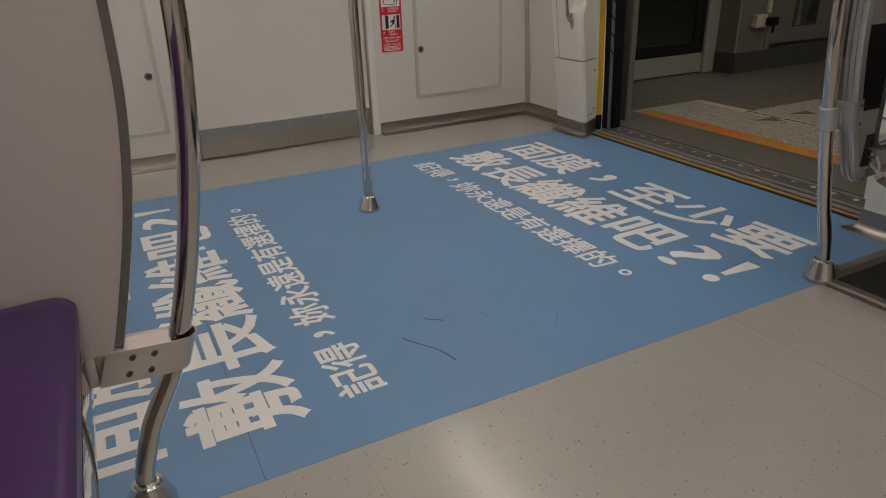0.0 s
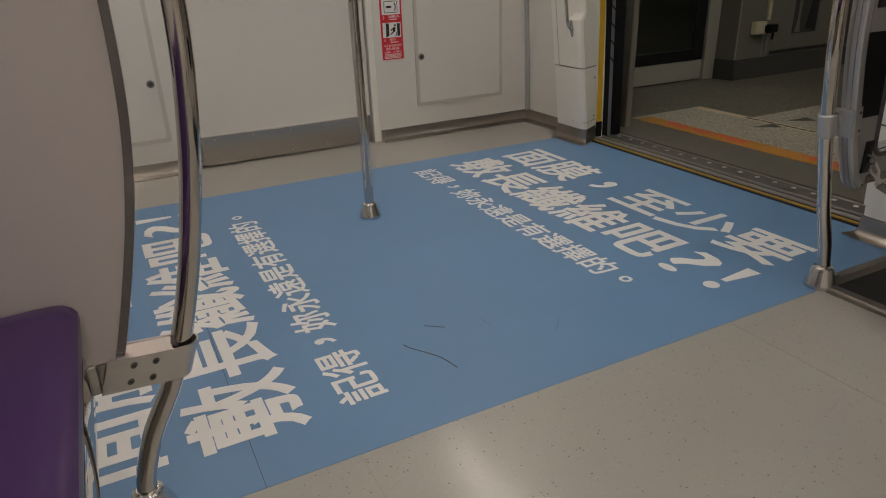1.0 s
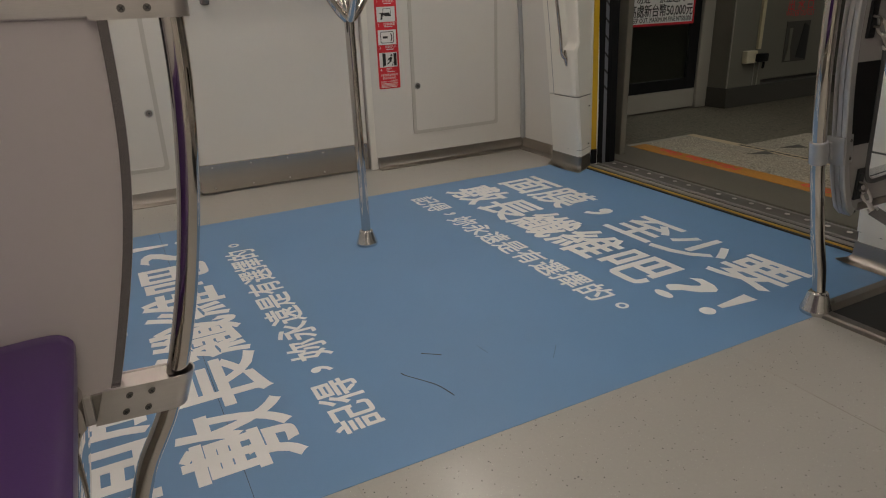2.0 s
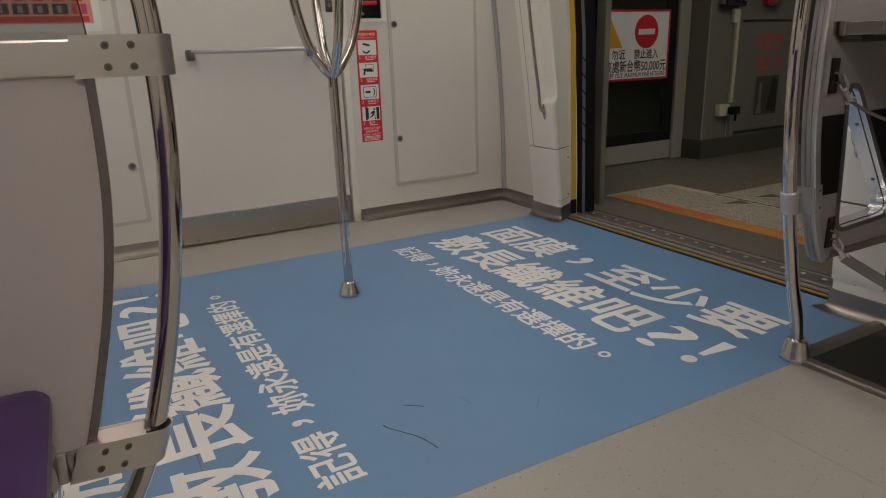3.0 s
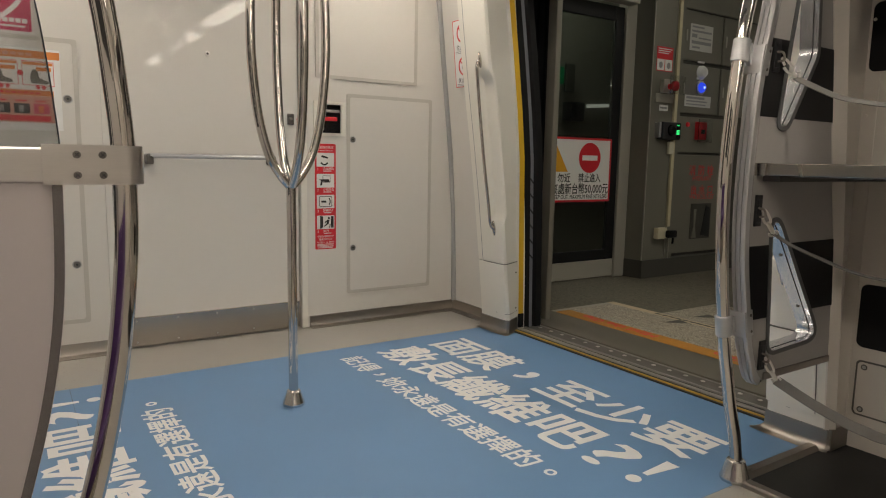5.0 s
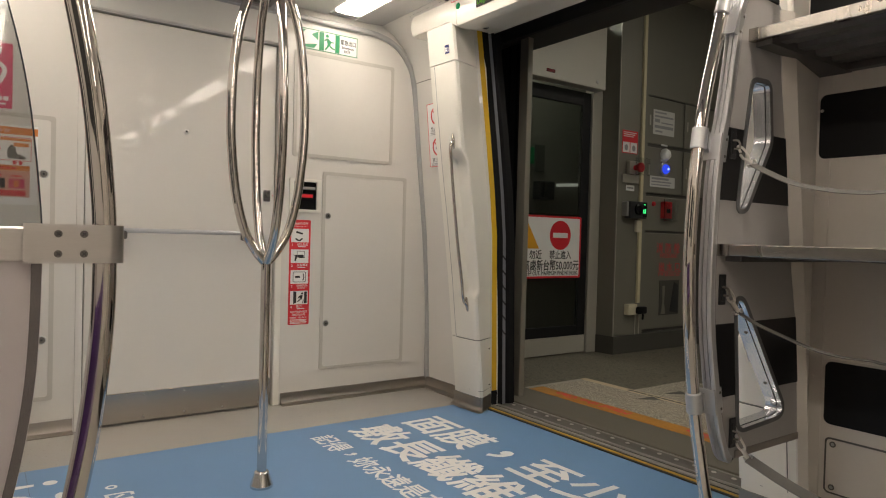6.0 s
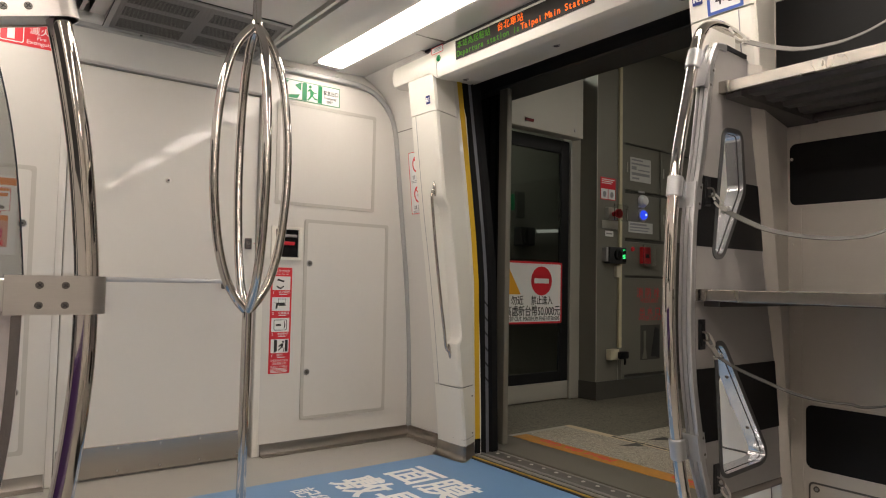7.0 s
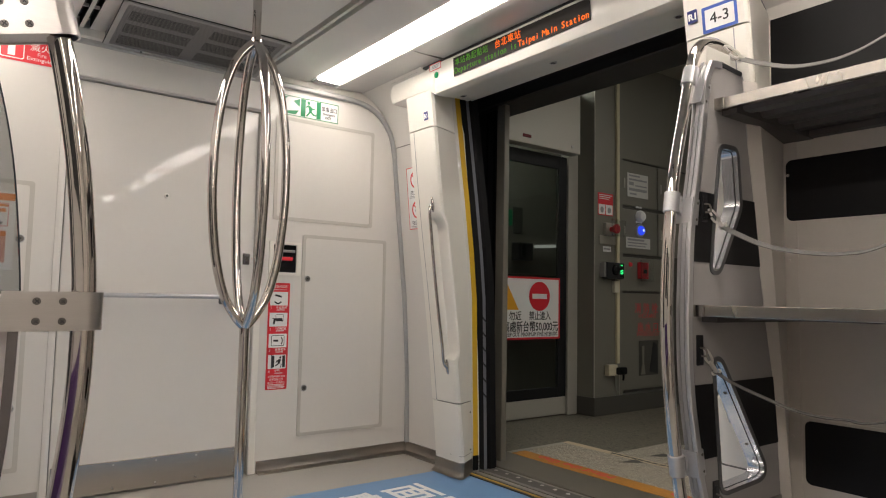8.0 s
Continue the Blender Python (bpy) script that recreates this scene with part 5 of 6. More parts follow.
lever = thing("emergency_lever_box", (0.60, END, 1.07), "recessed black emergency lever box with a red handle", "lever box")
o = rounded(0.185, 0.185, 0.006)
lm = end_pose(0.598, 1.148)
part("bezel", frame_ring(o, [(a * 0.74 + 0.0, b * 0.83) for a, b in o], 0.012, lm), SHELL, lever)
part("well", box(0.533, 0.664, END - 0.003, END - 0.001, 1.072, 1.224), BLACK_GLOSS, lever, "black recess")
part("handle", box(0.560, 0.642, END - 0.012, END - 0.003, 1.137, 1.158, 0.004), RED, lever, "red pull handle")
part("bar", box(0.575, 0.655, END - 0.014, END - 0.003, 1.182, 1.197, 0.003), CASTING, lever)
part("knob", lathe([(0.008, 0), (0.006, -0.008)], 0.56, END - 0.003, 1.095, 12, "y"), CASTING, lever)

ins = thing("instruction_sticker", (0.575, END, 0.435), "red emergency instruction sticker with four white picture fields", "sticker")
IX, IZ, IW, IH = 0.513, 0.433, 0.123, 0.580
o = [(a + IW / 2, b + IH / 2) for a, b in rounded(IW, IH, 0.006)]
im = end_pose(IX, IZ)
ip = im @ Matrix.Translation((0, 0, 0.0014))
ip2 = im @ Matrix.Translation((0, 0, 0.0022))
part("sheet", plate(o, 0.0012, im), RED, ins)
letters("print", "緊急操作順序", 0.017, ip @ Matrix.Translation((0.011, IH - 0.026, 0)), WHITE, ins, width=0.098)
letters("print", "Emergency Operation", 0.010, ip @ Matrix.Translation((0.018, IH - 0.039, 0)), WHITE, ins, width=0.085)
for k, words in enumerate(("拉出握把", "拉開護蓋", "旋轉把手", "推門")):
    zf = IH - 0.124 - k * 0.1145
    f = part("picture_field", plate([(0.010, zf), (IW - 0.010, zf), (IW - 0.010, zf + 0.075), (0.010, zf + 0.075)], 0.0007, ip), WHITE, ins, "white field with a black pictogram")
    if k == 0:
        bm = plate([(0.035, zf + 0.052), (0.075, zf + 0.043), (0.077, zf + 0.052), (0.040, zf + 0.062)], 0.0004, ip2)
        sweep([ip2 @ Vector((0.035 + 0.04 * t, zf + 0.022 - 0.012 * math.sin(math.pi * t), 0)) for t in np.linspace(0, 1, 8)], [(-0.004, 0), (0, 0.0004), (0.004, 0), (0, -0.0002)], bm=bm, up=(0, 0, 1))
    elif k == 1:
        bm = plate([(0.022, zf + 0.045), (0.060, zf + 0.028), (0.088, zf + 0.028), (0.082, zf + 0.046)], 0.0004, ip2)
        plate([(0.030, zf + 0.012), (0.040, zf + 0.012), (0.046, zf + 0.042), (0.034, zf + 0.04)], 0.0005, ip2, bm=bm)
        frame_ring([(0.045, zf + 0.028), (0.09, zf + 0.028), (0.09, zf + 0.066), (0.045, zf + 0.066)], [(0.047, zf + 0.030), (0.088, zf + 0.030), (0.088, zf + 0.064), (0.047, zf + 0.064)], 0.0004, ip2, bm=bm)
    elif k == 2:
        c = Matrix.Translation((IW / 2, zf + 0.0375, 0))
        bm = frame_ring(rounded(0.076, 0.058, 0.008), rounded(0.070, 0.052, 0.006), 0.0004, ip2 @ c)
        plate([(0.036, zf + 0.032), (0.065, zf + 0.032), (0.065, zf + 0.043), (0.036, zf + 0.043)], 0.0004, ip2, bm=bm)
        sweep([ip2 @ Vector((0.078 + 0.010 * math.cos(a), zf + 0.0375 + 0.020 * math.sin(a), 0)) for a in np.linspace(-1.2, 1.2, 8)], [(-0.003, 0), (0, 0.0004), (0.003, 0), (0, -0.0002)], bm=bm, up=(0, 0, 1))
    else:
        bm = plate([(0.028, zf + 0.002), (0.046, zf + 0.010), (0.046, zf + 0.070), (0.028, zf + 0.074)], 0.0004, ip2)
        plate([(0.092, zf + 0.006), (0.108, zf + 0.006), (0.108, zf + 0.070), (0.092, zf + 0.070)], 0.0004, ip2, bm=bm)
        plate([(0.066, zf + 0.030), (0.078, zf + 0.026), (0.084, zf + 0.050), (0.070, zf + 0.052)], 0.0004, ip2, bm=bm)
        plate([(0.068, zf + 0.030), (0.052, zf + 0.018), (0.054, zf + 0.012), (0.074, zf + 0.026)], 0.0004, ip2, bm=bm)
        plate([(0.076, zf + 0.028), (0.086, zf + 0.022), (0.080, zf + 0.006), (0.085, zf + 0.006), (0.090, zf + 0.024)], 0.0004, ip2, bm=bm)
        plate([(0.072, zf + 0.050), (0.060, zf + 0.044), (0.054, zf + 0.034), (0.058, zf + 0.033), (0.072, zf + 0.042)], 0.0004, ip2, bm=bm)
        plate([(0.080 + 0.006 * math.cos(a), zf + 0.060 + 0.006 * math.sin(a)) for a in np.linspace(0, 5.6, 9)], 0.0004, ip2, bm=bm)
    part("pictogram", bm, INK, f)
    letters("print", str(k + 1), 0.021, ip @ Matrix.Translation((0.012, zf - 0.021, 0)), WHITE, ins)
    letters("print", words, 0.016, ip @ Matrix.Translation((0.046, zf - 0.017, 0)), WHITE, ins, width=0.064 if k < 3 else 0.032)
    bars([(0.05, zf - 0.026, 0.045, 0.004)], ip, WHITE, ins)
for k, words in enumerate(("非緊急時請勿使用", "違者罰新台幣", "10,000 ~ 50,000元")):
    letters("print", words, 0.014, ip @ Matrix.Translation((0.012 if k != 1 else 0.022, 0.066 - 0.016 * k, 0)), WHITE, ins, width=0.098 if k != 1 else 0.078)
bars([(0.012, 0.026 - 0.0065 * k, 0.098 - 0.006 * (k % 2), 0.003) for k in range(4)], ip, WHITE, ins)

ex = thing("exit_sign", (0.73, END, 1.96), "green and white emergency exit sign", "exit sign")
em = end_pose(0.552, 1.958)
em1, em2 = em @ Matrix.Translation((0, 0, 0.002)), em @ Matrix.Translation((0, 0, 0.003))
EW, EH = 0.348, 0.112
part("board", plate([(a + EW / 2, b + EH / 2) for a, b in rounded(EW, EH, 0.004)], 0.002, em), WHITE, ex)
part("border", frame_ring([(0, 0), (EW, 0), (EW, EH), (0, EH)], [(0.004, 0.004), (EW - 0.004, 0.004), (EW - 0.004, EH - 0.004), (0.004, EH - 0.004)], 0.0008, em1), GREEN, ex)
for poly in ([(0.008, 0.078), (0.008, 0.104), (0.030, 0.104)], [(0.064, 0.084), (0.104, 0.106), (0.104, 0.056)], [(0.008, 0.020), (0.026, 0.024), (0.098, 0.036), (0.080, 0.010), (0.008, 0.008)]):
    part("arrow", plate(poly, 0.0006, em1), GREEN, ex)
for x0, x1 in ((0.110, 0.139), (0.208, 0.235)):
    part("field", plate([(x0, 0.006), (x1, 0.006), (x1, EH - 0.006), (x0, EH - 0.006)], 0.0006, em1), GREEN, ex)
bm = plate([(0.158 + 0.0095 * math.cos(a), 0.090 + 0.0095 * math.sin(a)) for a in np.linspace(0, 5.8, 12)], 0.0006, em2)
for poly in ([(0.152, 0.078), (0.168, 0.076), (0.182, 0.050), (0.172, 0.040), (0.160, 0.046)], [(0.154, 0.078), (0.140, 0.064), (0.142, 0.058), (0.158, 0.068)], [(0.168, 0.074), (0.184, 0.062), (0.198, 0.062), (0.198, 0.056), (0.182, 0.055), (0.166, 0.066)],
             [(0.162, 0.048), (0.156, 0.030), (0.142, 0.014), (0.148, 0.009), (0.164, 0.026), (0.174, 0.042)], [(0.174, 0.044), (0.190, 0.030), (0.206, 0.026), (0.206, 0.019), (0.186, 0.022), (0.168, 0.038)]):
    plate(poly, 0.0006, em2, bm=bm)
part("pictogram", bm, GREEN, ex)
letters("print", "緊急出口", 0.030, em1 @ Matrix.Translation((0.241, 0.062, 0)), INK, ex, 0.0007, width=0.096)
letters("print", "Emergency", 0.020, em1 @ Matrix.Translation((0.249, 0.038, 0)), INK, ex, 0.0005, width=0.078)
letters("print", "EXIT", 0.020, em1 @ Matrix.Translation((0.264, 0.016, 0.0006)), INK, ex, 0.0006, width=0.040)

fx = thing("fire_extinguisher_sign", (-0.70, END, 1.97), "red fire extinguisher sign with white lettering", "sign")
fm = end_pose(-0.885, 1.965)
fm1 = fm @ Matrix.Translation((0, 0, 0.0022))
part("board", plate([(a + 0.185, b + 0.058) for a, b in rounded(0.37, 0.116, 0.005)], 0.002, fm), RED, fx)
part("border", frame_ring([(a + 0.165, b + 0.058) for a, b in rounded(0.092, 0.096, 0.010)], [(a + 0.165, b + 0.058) for a, b in rounded(0.084, 0.088, 0.008)], 0.0006, fm1), WHITE, fx)
bm = plate([(0.148, 0.022), (0.176, 0.022), (0.176, 0.072), (0.168, 0.082), (0.156, 0.082), (0.148, 0.072)], 0.0006, fm1)
plate([(0.140, 0.084), (0.172, 0.088), (0.172, 0.094), (0.140, 0.096)], 0.0006, fm1, bm=bm)
part("pictogram", bm, WHITE, fx)
letters("print", "滅火器", 0.040, fm1 @ Matrix.Translation((0.232, 0.062, 0)), WHITE, fx, width=0.122)
letters("print", "Fire", 0.024, fm1 @ Matrix.Translation((0.262, 0.036, 0)), WHITE, fx, width=0.034)
letters("print", "Extinguisher", 0.024, fm1 @ Matrix.Translation((0.222, 0.014, 0)), WHITE, fx, width=0.135)

aed = thing("defibrillator_sign", (-0.9, END, 1.45), "dark pink defibrillator sign with a white heart outline", "sign")
am = end_pose(-0.975, 1.445)
am1 = am @ Matrix.Translation((0, 0, 0.0015))
part("board", plate([(a + 0.105, b + 0.14) for a, b in rounded(0.21, 0.28, 0.006)], 0.0012, am), PINK_RED, aed)
letters("print", "AED", 0.07, am1 @ Matrix.Translation((0.035, 0.222, 0)), WHITE, aed, 0.002, width=0.135)
heart = [(0.105 + 0.072 * math.sin(a) ** 3 * 1.05, 0.135 + 0.0052 * (13 * math.cos(a) - 5 * math.cos(2 * a) - 2 * math.cos(3 * a))) for a in np.linspace(0, 2 * math.pi, 33)]
part("heart", sweep([am1 @ Vector((x, y, 0)) for x, y in heart], [(-0.009, 0), (0, 0.0005), (0.009, 0), (0, -0.0003)], up=(0, 0, 1)), WHITE, aed)
bars([(0.012 + 0.0235 * k, 0.034, 0.019, 0.018) for k in range(8)] + [(0.016, 0.016, 0.17, 0.007)], am1, WHITE, aed)

po = thing("poster", (-0.83, END, 1.03), "white notice poster with orange and salmon fields", "poster")
pm = end_pose(-1.093, 1.033, END - 0.004)
p1, p2, p3 = (pm @ Matrix.Translation((0, 0, d)) for d in (0.0012, 0.002, 0.0028))


def block(name, x0, x1, z0, z1, layer, mat, label=""):
    return part(name, plate([(x0, z0), (x1, z0), (x1, z1), (x0, z1)], 0.0006, layer), mat, po, label)


block("sheet", 0, 0.425, 0, 0.345, pm, WHITE)
block("field", 0.0, 0.424, 0.303, 0.335, p1, ORANGE, "orange heading band")
bars([(0.02 + 0.028 * k, 0.312, 0.021, 0.013) for k in range(11)], p2, SALMON, po)
block("field", 0.0, 0.395, 0.146, 0.170, p1, ORANGE, "orange heading band")
bars([(0.02 + 0.022 * k, 0.153, 0.016, 0.009) for k in range(15)], p2, RED, po)
block("field", 0.0, 0.395, 0.032, 0.145, p1, SALMON, "pale pink field")
block("field", 0.0, 0.380, 0.038, 0.062, p2, RED, "red foot band")
for k in range(5):
    block("picture", 0.030 + 0.072 * k, 0.088 + 0.072 * k, 0.070, 0.112, p2, INK if k < 4 else PINK_RED, "small dark picture")
    block("detail", 0.048 + 0.072 * k, 0.066 + 0.072 * k, 0.076, 0.104, p3, GREY_PRINT if k < 4 else ORANGE)
    bars([(0.036 + 0.072 * k, 0.120, 0.040, 0.007)], p2, RED, po)
for x0 in (0.020, 0.150, 0.282):
    part("border", frame_ring([(x0, 0.190), (x0 + 0.118, 0.190), (x0 + 0.118, 0.292), (x0, 0.292)], [(x0 + 0.0022, 0.1922), (x0 + 0.1158, 0.1922), (x0 + 0.1158, 0.2898), (x0 + 0.0022, 0.2898)], 0.0006, p1), RED, po)
    block("heading", x0 + 0.004, x0 + 0.114, 0.276, 0.288, p1, ORANGE)
    part("shape", plate(round_polygon([(x0 + 0.030, 0.200), (x0 + 0.095, 0.197), (x0 + 0.100, 0.208), (x0 + 0.062, 0.222), (x0 + 0.060, 0.246), (x0 + 0.044, 0.262), (x0 + 0.030, 0.240)], 0.008), 0.0006, p1), LOCK, po, "dark drawn shape")
    block("balloon", x0 + 0.052, x0 + 0.108, 0.252, 0.268, p2, ORANGE)
    for d in (0.050, 0.072):
        part("arrow", plate([(x0 + d, 0.174), (x0 + d + 0.012, 0.174), (x0 + d + 0.012, 0.182), (x0 + d + 0.018, 0.182), (x0 + d + 0.006, 0.192), (x0 + d - 0.006, 0.182), (x0 + d, 0.182)], 0.0006, p2), RED, po)
for x in (0.144, 0.276):
    part("disc", plate([(x + a, 0.240 + b) for a, b in circle(0.012, 18)], 0.0006, p2), RED, po)

ns = thing("prohibition_sticker", (1.36, 1.28, 1.36), "white prohibition sticker with two red ring signs", "sticker")
nm = side_pose(1.335, 1.264, 1.355, 6.0)
n1 = nm @ Matrix.Translation((0, 0, 0.002))
part("sheet", plate([(a + 0.09, b + 0.185) for a, b in rounded(0.18, 0.37, 0.006)], 0.0012, nm), WHITE, ns)
part("border", frame_ring([(a + 0.09, b + 0.185) for a, b in rounded(0.18, 0.37, 0.006)], [(a + 0.09, b + 0.185) for a, b in rounded(0.172, 0.362, 0.004)], 0.0018, nm), RED, ns)
for z in (0.115, 0.295):
    c = Matrix.Translation((0.09, z, 0))
    part("ring", frame_ring(circle(0.052, 28), circle(0.042, 28), 0.0006, n1 @ c), RED, ns)
    part("bar", plate([(-0.004, -0.045), (0.004, -0.045), (0.004, 0.045), (-0.004, 0.045)], 0.0006, n1 @ c @ pose(0, 0, 0.0004, 0, 0, 45)), RED, ns)
    part("pictogram", plate(round_polygon([(-0.02, -0.012), (0.018, -0.016), (0.022, 0.006), (-0.012, 0.014)], 0.006), 0.0005, n1 @ c), INK, ns)
    letters("print", "禁止", 0.030, n1 @ Matrix.Translation((0.03, z - 0.088, 0)), INK, ns, width=0.058)
    bars([(0.02, z - 0.100, 0.13, 0.004), (0.02, z - 0.108, 0.12, 0.003)], n1, GREY_PRINT, ns)

def small_label(y, z):
    m = side_pose(1.3355 + between(LEAN_A, z), y, z, 7.5)
    r1 = thing("car_number_label", (1.1, y, z), "small navy label with white characters", "label", "car labels")
    part("sheet", plate(rounded(0.036, 0.044, 0.003), 0.0015, m @ Matrix.Translation((0, 0, 0.002))), NAVY, r1)
    letters("print", "R1", 0.030, m @ Matrix.Translation((-0.0145, -0.011, 0.004)), WHITE, r1, 0.0014, width=0.029)


small_label(0.793, 1.915)
small_label(-0.783, 1.929)
dl = thing("door_label", (1.1, -0.88, 1.88), "white door number label framed in blue", "label", "car labels")
q = side_pose(1.3355 + between(LEAN_A, 1.885), -0.879, 1.902, 7.5) @ Matrix.Translation((0, 0, 0.002))
part("sheet", plate(rounded(0.124, 0.088, 0.004), 0.0015, q), WHITE, dl)
part("border", frame_ring(rounded(0.124, 0.088, 0.004), rounded(0.104, 0.067, 0.002), 0.0022, q), BLUE_PRINT, dl)
letters("print", "4-3", 0.050, q @ Matrix.Translation((-0.034, -0.016, 0.0025)), INK, dl, 0.0004, width=0.066)

# ---- the platform ----
structure("platform_floor", box(1.70, 9.0, -7.0, 5.0, -0.12, 0.0), GRANITE, "grey granite platform floor", "floor")
structure("gap_wall", box(1.60, 1.72, -7.0, 5.0, -0.60, -0.05), STATION_DARK, "dark platform edge below the train", "wall")
structure("platform_edge", box(1.66, 1.95, -3.0, 1.35, -0.02, 0.004, 0.002), SLAB, "worn platform edge slab", "platform edge")
tz = structure("platform_tiles", box(2.068, 2.452, -2.2, 1.01, 0.0005, 0.004), TERRAZZO, "beige terrazzo boarding strip", "paving")
part("orange_strip", box(1.952, 2.068, -2.2, 1.01, 0.0005, 0.0045), ORANGE_TILE, tz, "worn orange warning strip")
part("border", box(2.452, 2.512, -2.2, 1.05, 0.0005, 0.0045), BORDER, tz, "beige border with worn print")
part("border", box(1.952, 2.45, 1.011, 1.05, 0.0005, 0.0045), STATION_LIGHT, tz)
part("patch", box(2.512, 3.09, -2.2, 0.655, 0.0005, 0.004), TERRAZZO, tz)
letters("print", "Mind the Gap", 0.085, pose(2.048, 0.285, 0.0052, 0, 0, 90), RED, tz, 0.0028, width=0.56, label="red lettering")
letters("print", "Mind the Gap", 0.085, pose(2.048, -0.62, 0.0052, 0, 0, 90), RED, tz, 0.0028, width=0.56, label="red lettering")
for x, y in ((2.40, 0.46), (2.68, 0.46)):
    part("arrow", plate([(-0.06, -0.04), (0.085, 0.0), (-0.06, 0.045)], 0.0007, pose(x, y, 0.0045, 0, 0, 160)), STATION_DARK, tz, "dark arrow")
bars([(0.02 + 0.05 * k, -0.012, 0.04, 0.024) for k in range(9)], pose(2.482, 0.69, 0.0048, 0, 0, -90), STATION_DARK, tz)

# screen door frame beside the train
POST = material("beige_grey_post_paint", (0.205, 0.19, 0.157), 0.40, 0.1, grain=0.02, cloud=0.05)
psd = structure("platform_screen", box(1.75, 1.79, 0.882, 0.955, 0.0, 2.128, 0.006), POST, "pale grey platform screen door post", "screen door")
part("post", box(1.75, 1.79, -0.99, -0.90, 0.0, 2.128, 0.006), STATION_LIGHT, psd)
part("header", box(1.74, 1.98, -7.0, 5.0, 2.131, 2.60, 0.008), HEADER_DARK, psd, "dark screen door header")
part("header_strip", box(1.735, 1.745, -1.0, 1.0, 2.135, 2.18, 0.002), HEADER_DARK, psd)
part("screen_leaf", box(1.80, 1.83, 0.957, 1.66, 0.02, 2.128, 0.002), MATT_BLACK, psd, "black stowed screen door leaf")
for y in (1.02, 1.09, 1.20):
    part("leaf_rib", box(1.792, 1.80, y, y + 0.02, 0.02, 2.125, 0.002), DEEP_RUBBER, psd)
p = part("screen_glass", box(1.80, 1.83, -3.0, -0.995, 0.02, 2.128, 0.002), DOOR_GLASS, psd)

# gate at the platform's end
LENS_RED = material("dark_red_lens", (0.13, 0.012, 0.014), 0.2, grain=0.02)
GY = 1.80
gate = structure("door_2", box(2.46, 2.545, GY - 0.04, GY + 0.05, 0, 2.75, 0.006), STATION_LIGHT, "dark glazed gate at the platform's end", "door")
part("frame", box(3.286, 3.404, GY - 0.04, GY + 0.05, 0, 2.75, 0.006), STATION_LIGHT, gate)
part("bottom_panel", box(2.55, 3.284, GY - 0.02, GY + 0.02, 0.01, 0.150, 0.004), STATION_LIGHT, gate)
for x0, x1, z0, z1 in ((2.55, 2.615, 0.152, 2.16), (3.19, 3.284, 0.152, 2.16), (2.616, 3.189, 0.152, 0.235), (2.616, 3.189, 2.05, 2.16)):
    part("rail", box(x0, x1, GY - 0.018, GY + 0.018, z0, z1, 0.003), MATT_BLACK, gate)
p = part("pane", box(2.617, 3.188, GY - 0.005, GY + 0.005, 0.236, 2.049), DOOR_GLASS, gate, "dark glass")
p.visible_shadow = False
hb = thing("gate_header_box", (3.0, GY - 0.04, 2.21), "pale grey closer box above the gate", "header box")
part("case", box(2.40, 3.306, GY - 0.15, GY - 0.042, 2.168, 2.78, 0.006), STATION_LIGHT, hb)
part("lens", box(2.635, 2.725, GY - 0.158, GY - 0.149, 2.216, 2.242, 0.004), LENS_RED, hb, "small red lens")
part("screw", lathe([(0.014, 0), (0.012, -0.006)], 3.205, GY - 0.15, 2.222, 14, "y"), CASTING, hb)
structure("station_void", box(1.9, 6.5, 2.75, 2.85, 0, 3.12), STATION, "dark wall behind the gate", "wall")
bx = thing("wall_phone", (3.65, 2.74, 1.33), "dark telephone box on the wall behind the gate", "telephone")
part("case", box(3.547, 3.744, 2.64, 2.748, 1.327, 1.505, 0.012), BLACK, bx)
part("handset", box(3.57, 3.62, 2.61, 2.645, 1.345, 1.49, 0.012), DEEP_RUBBER, bx)
ft = thing("tube_light", (3.99, 2.70, 1.49), "short lit tube behind the gate's glass", "tube light")
part("tube", tube([(3.80, 2.70, 1.478), (3.99, 2.70, 1.492), (4.18, 2.70, 1.506)], 0.016, 12, 3), TUBE_GLOW, ft, "dim glowing tube")
part("holder", box(3.78, 3.80, 2.68, 2.749, 1.455, 1.50, 0.003), STATION_LIGHT, ft)
sb = thing("wall_board", (3.6, 2.74, 1.6), "small dark notice board behind the gate", "notice board")
part("board", box(3.56, 3.676, 2.725, 2.748, 1.60, 1.86, 0.004), STATION_DARK, sb)
part("sheet", box(3.455, 3.546, 2.735, 2.748, 1.671, 1.829, 0.002), GREEN, sb, "green notice")
lg = thing("wall_ledge", (3.6, 2.7, 1.17), "dark ledge along the wall behind the gate", "ledge")
part("shelf", box(2.2, 5.0, 2.62, 2.748, 1.15, 1.19, 0.004), STATION_DARK, lg)

sg = thing("warning_sign", (2.92, GY - 0.02, 0.63), "white keep-out sign with a red border", "sign")
SW, SH = 0.80, 0.500
sm = pose(2.405, GY - 0.0185, 0.630, 90, 0, 0)
s1, s2 = sm @ Matrix.Translation((0, 0, 0.0024)), sm @ Matrix.Translation((0, 0, 0.0032))
part("board", plate([(a + SW / 2, b + SH / 2) for a, b in rounded(SW, SH, 0.012)], 0.002, sm), SIGN_WHITE, sg)
part("border", frame_ring([(a + SW / 2, b + SH / 2) for a, b in rounded(SW, SH, 0.012)], [(a + SW / 2, b + SH / 2) for a, b in rounded(SW - 0.032, SH - 0.032, 0.008)], 0.0008, s1), RED, sg)
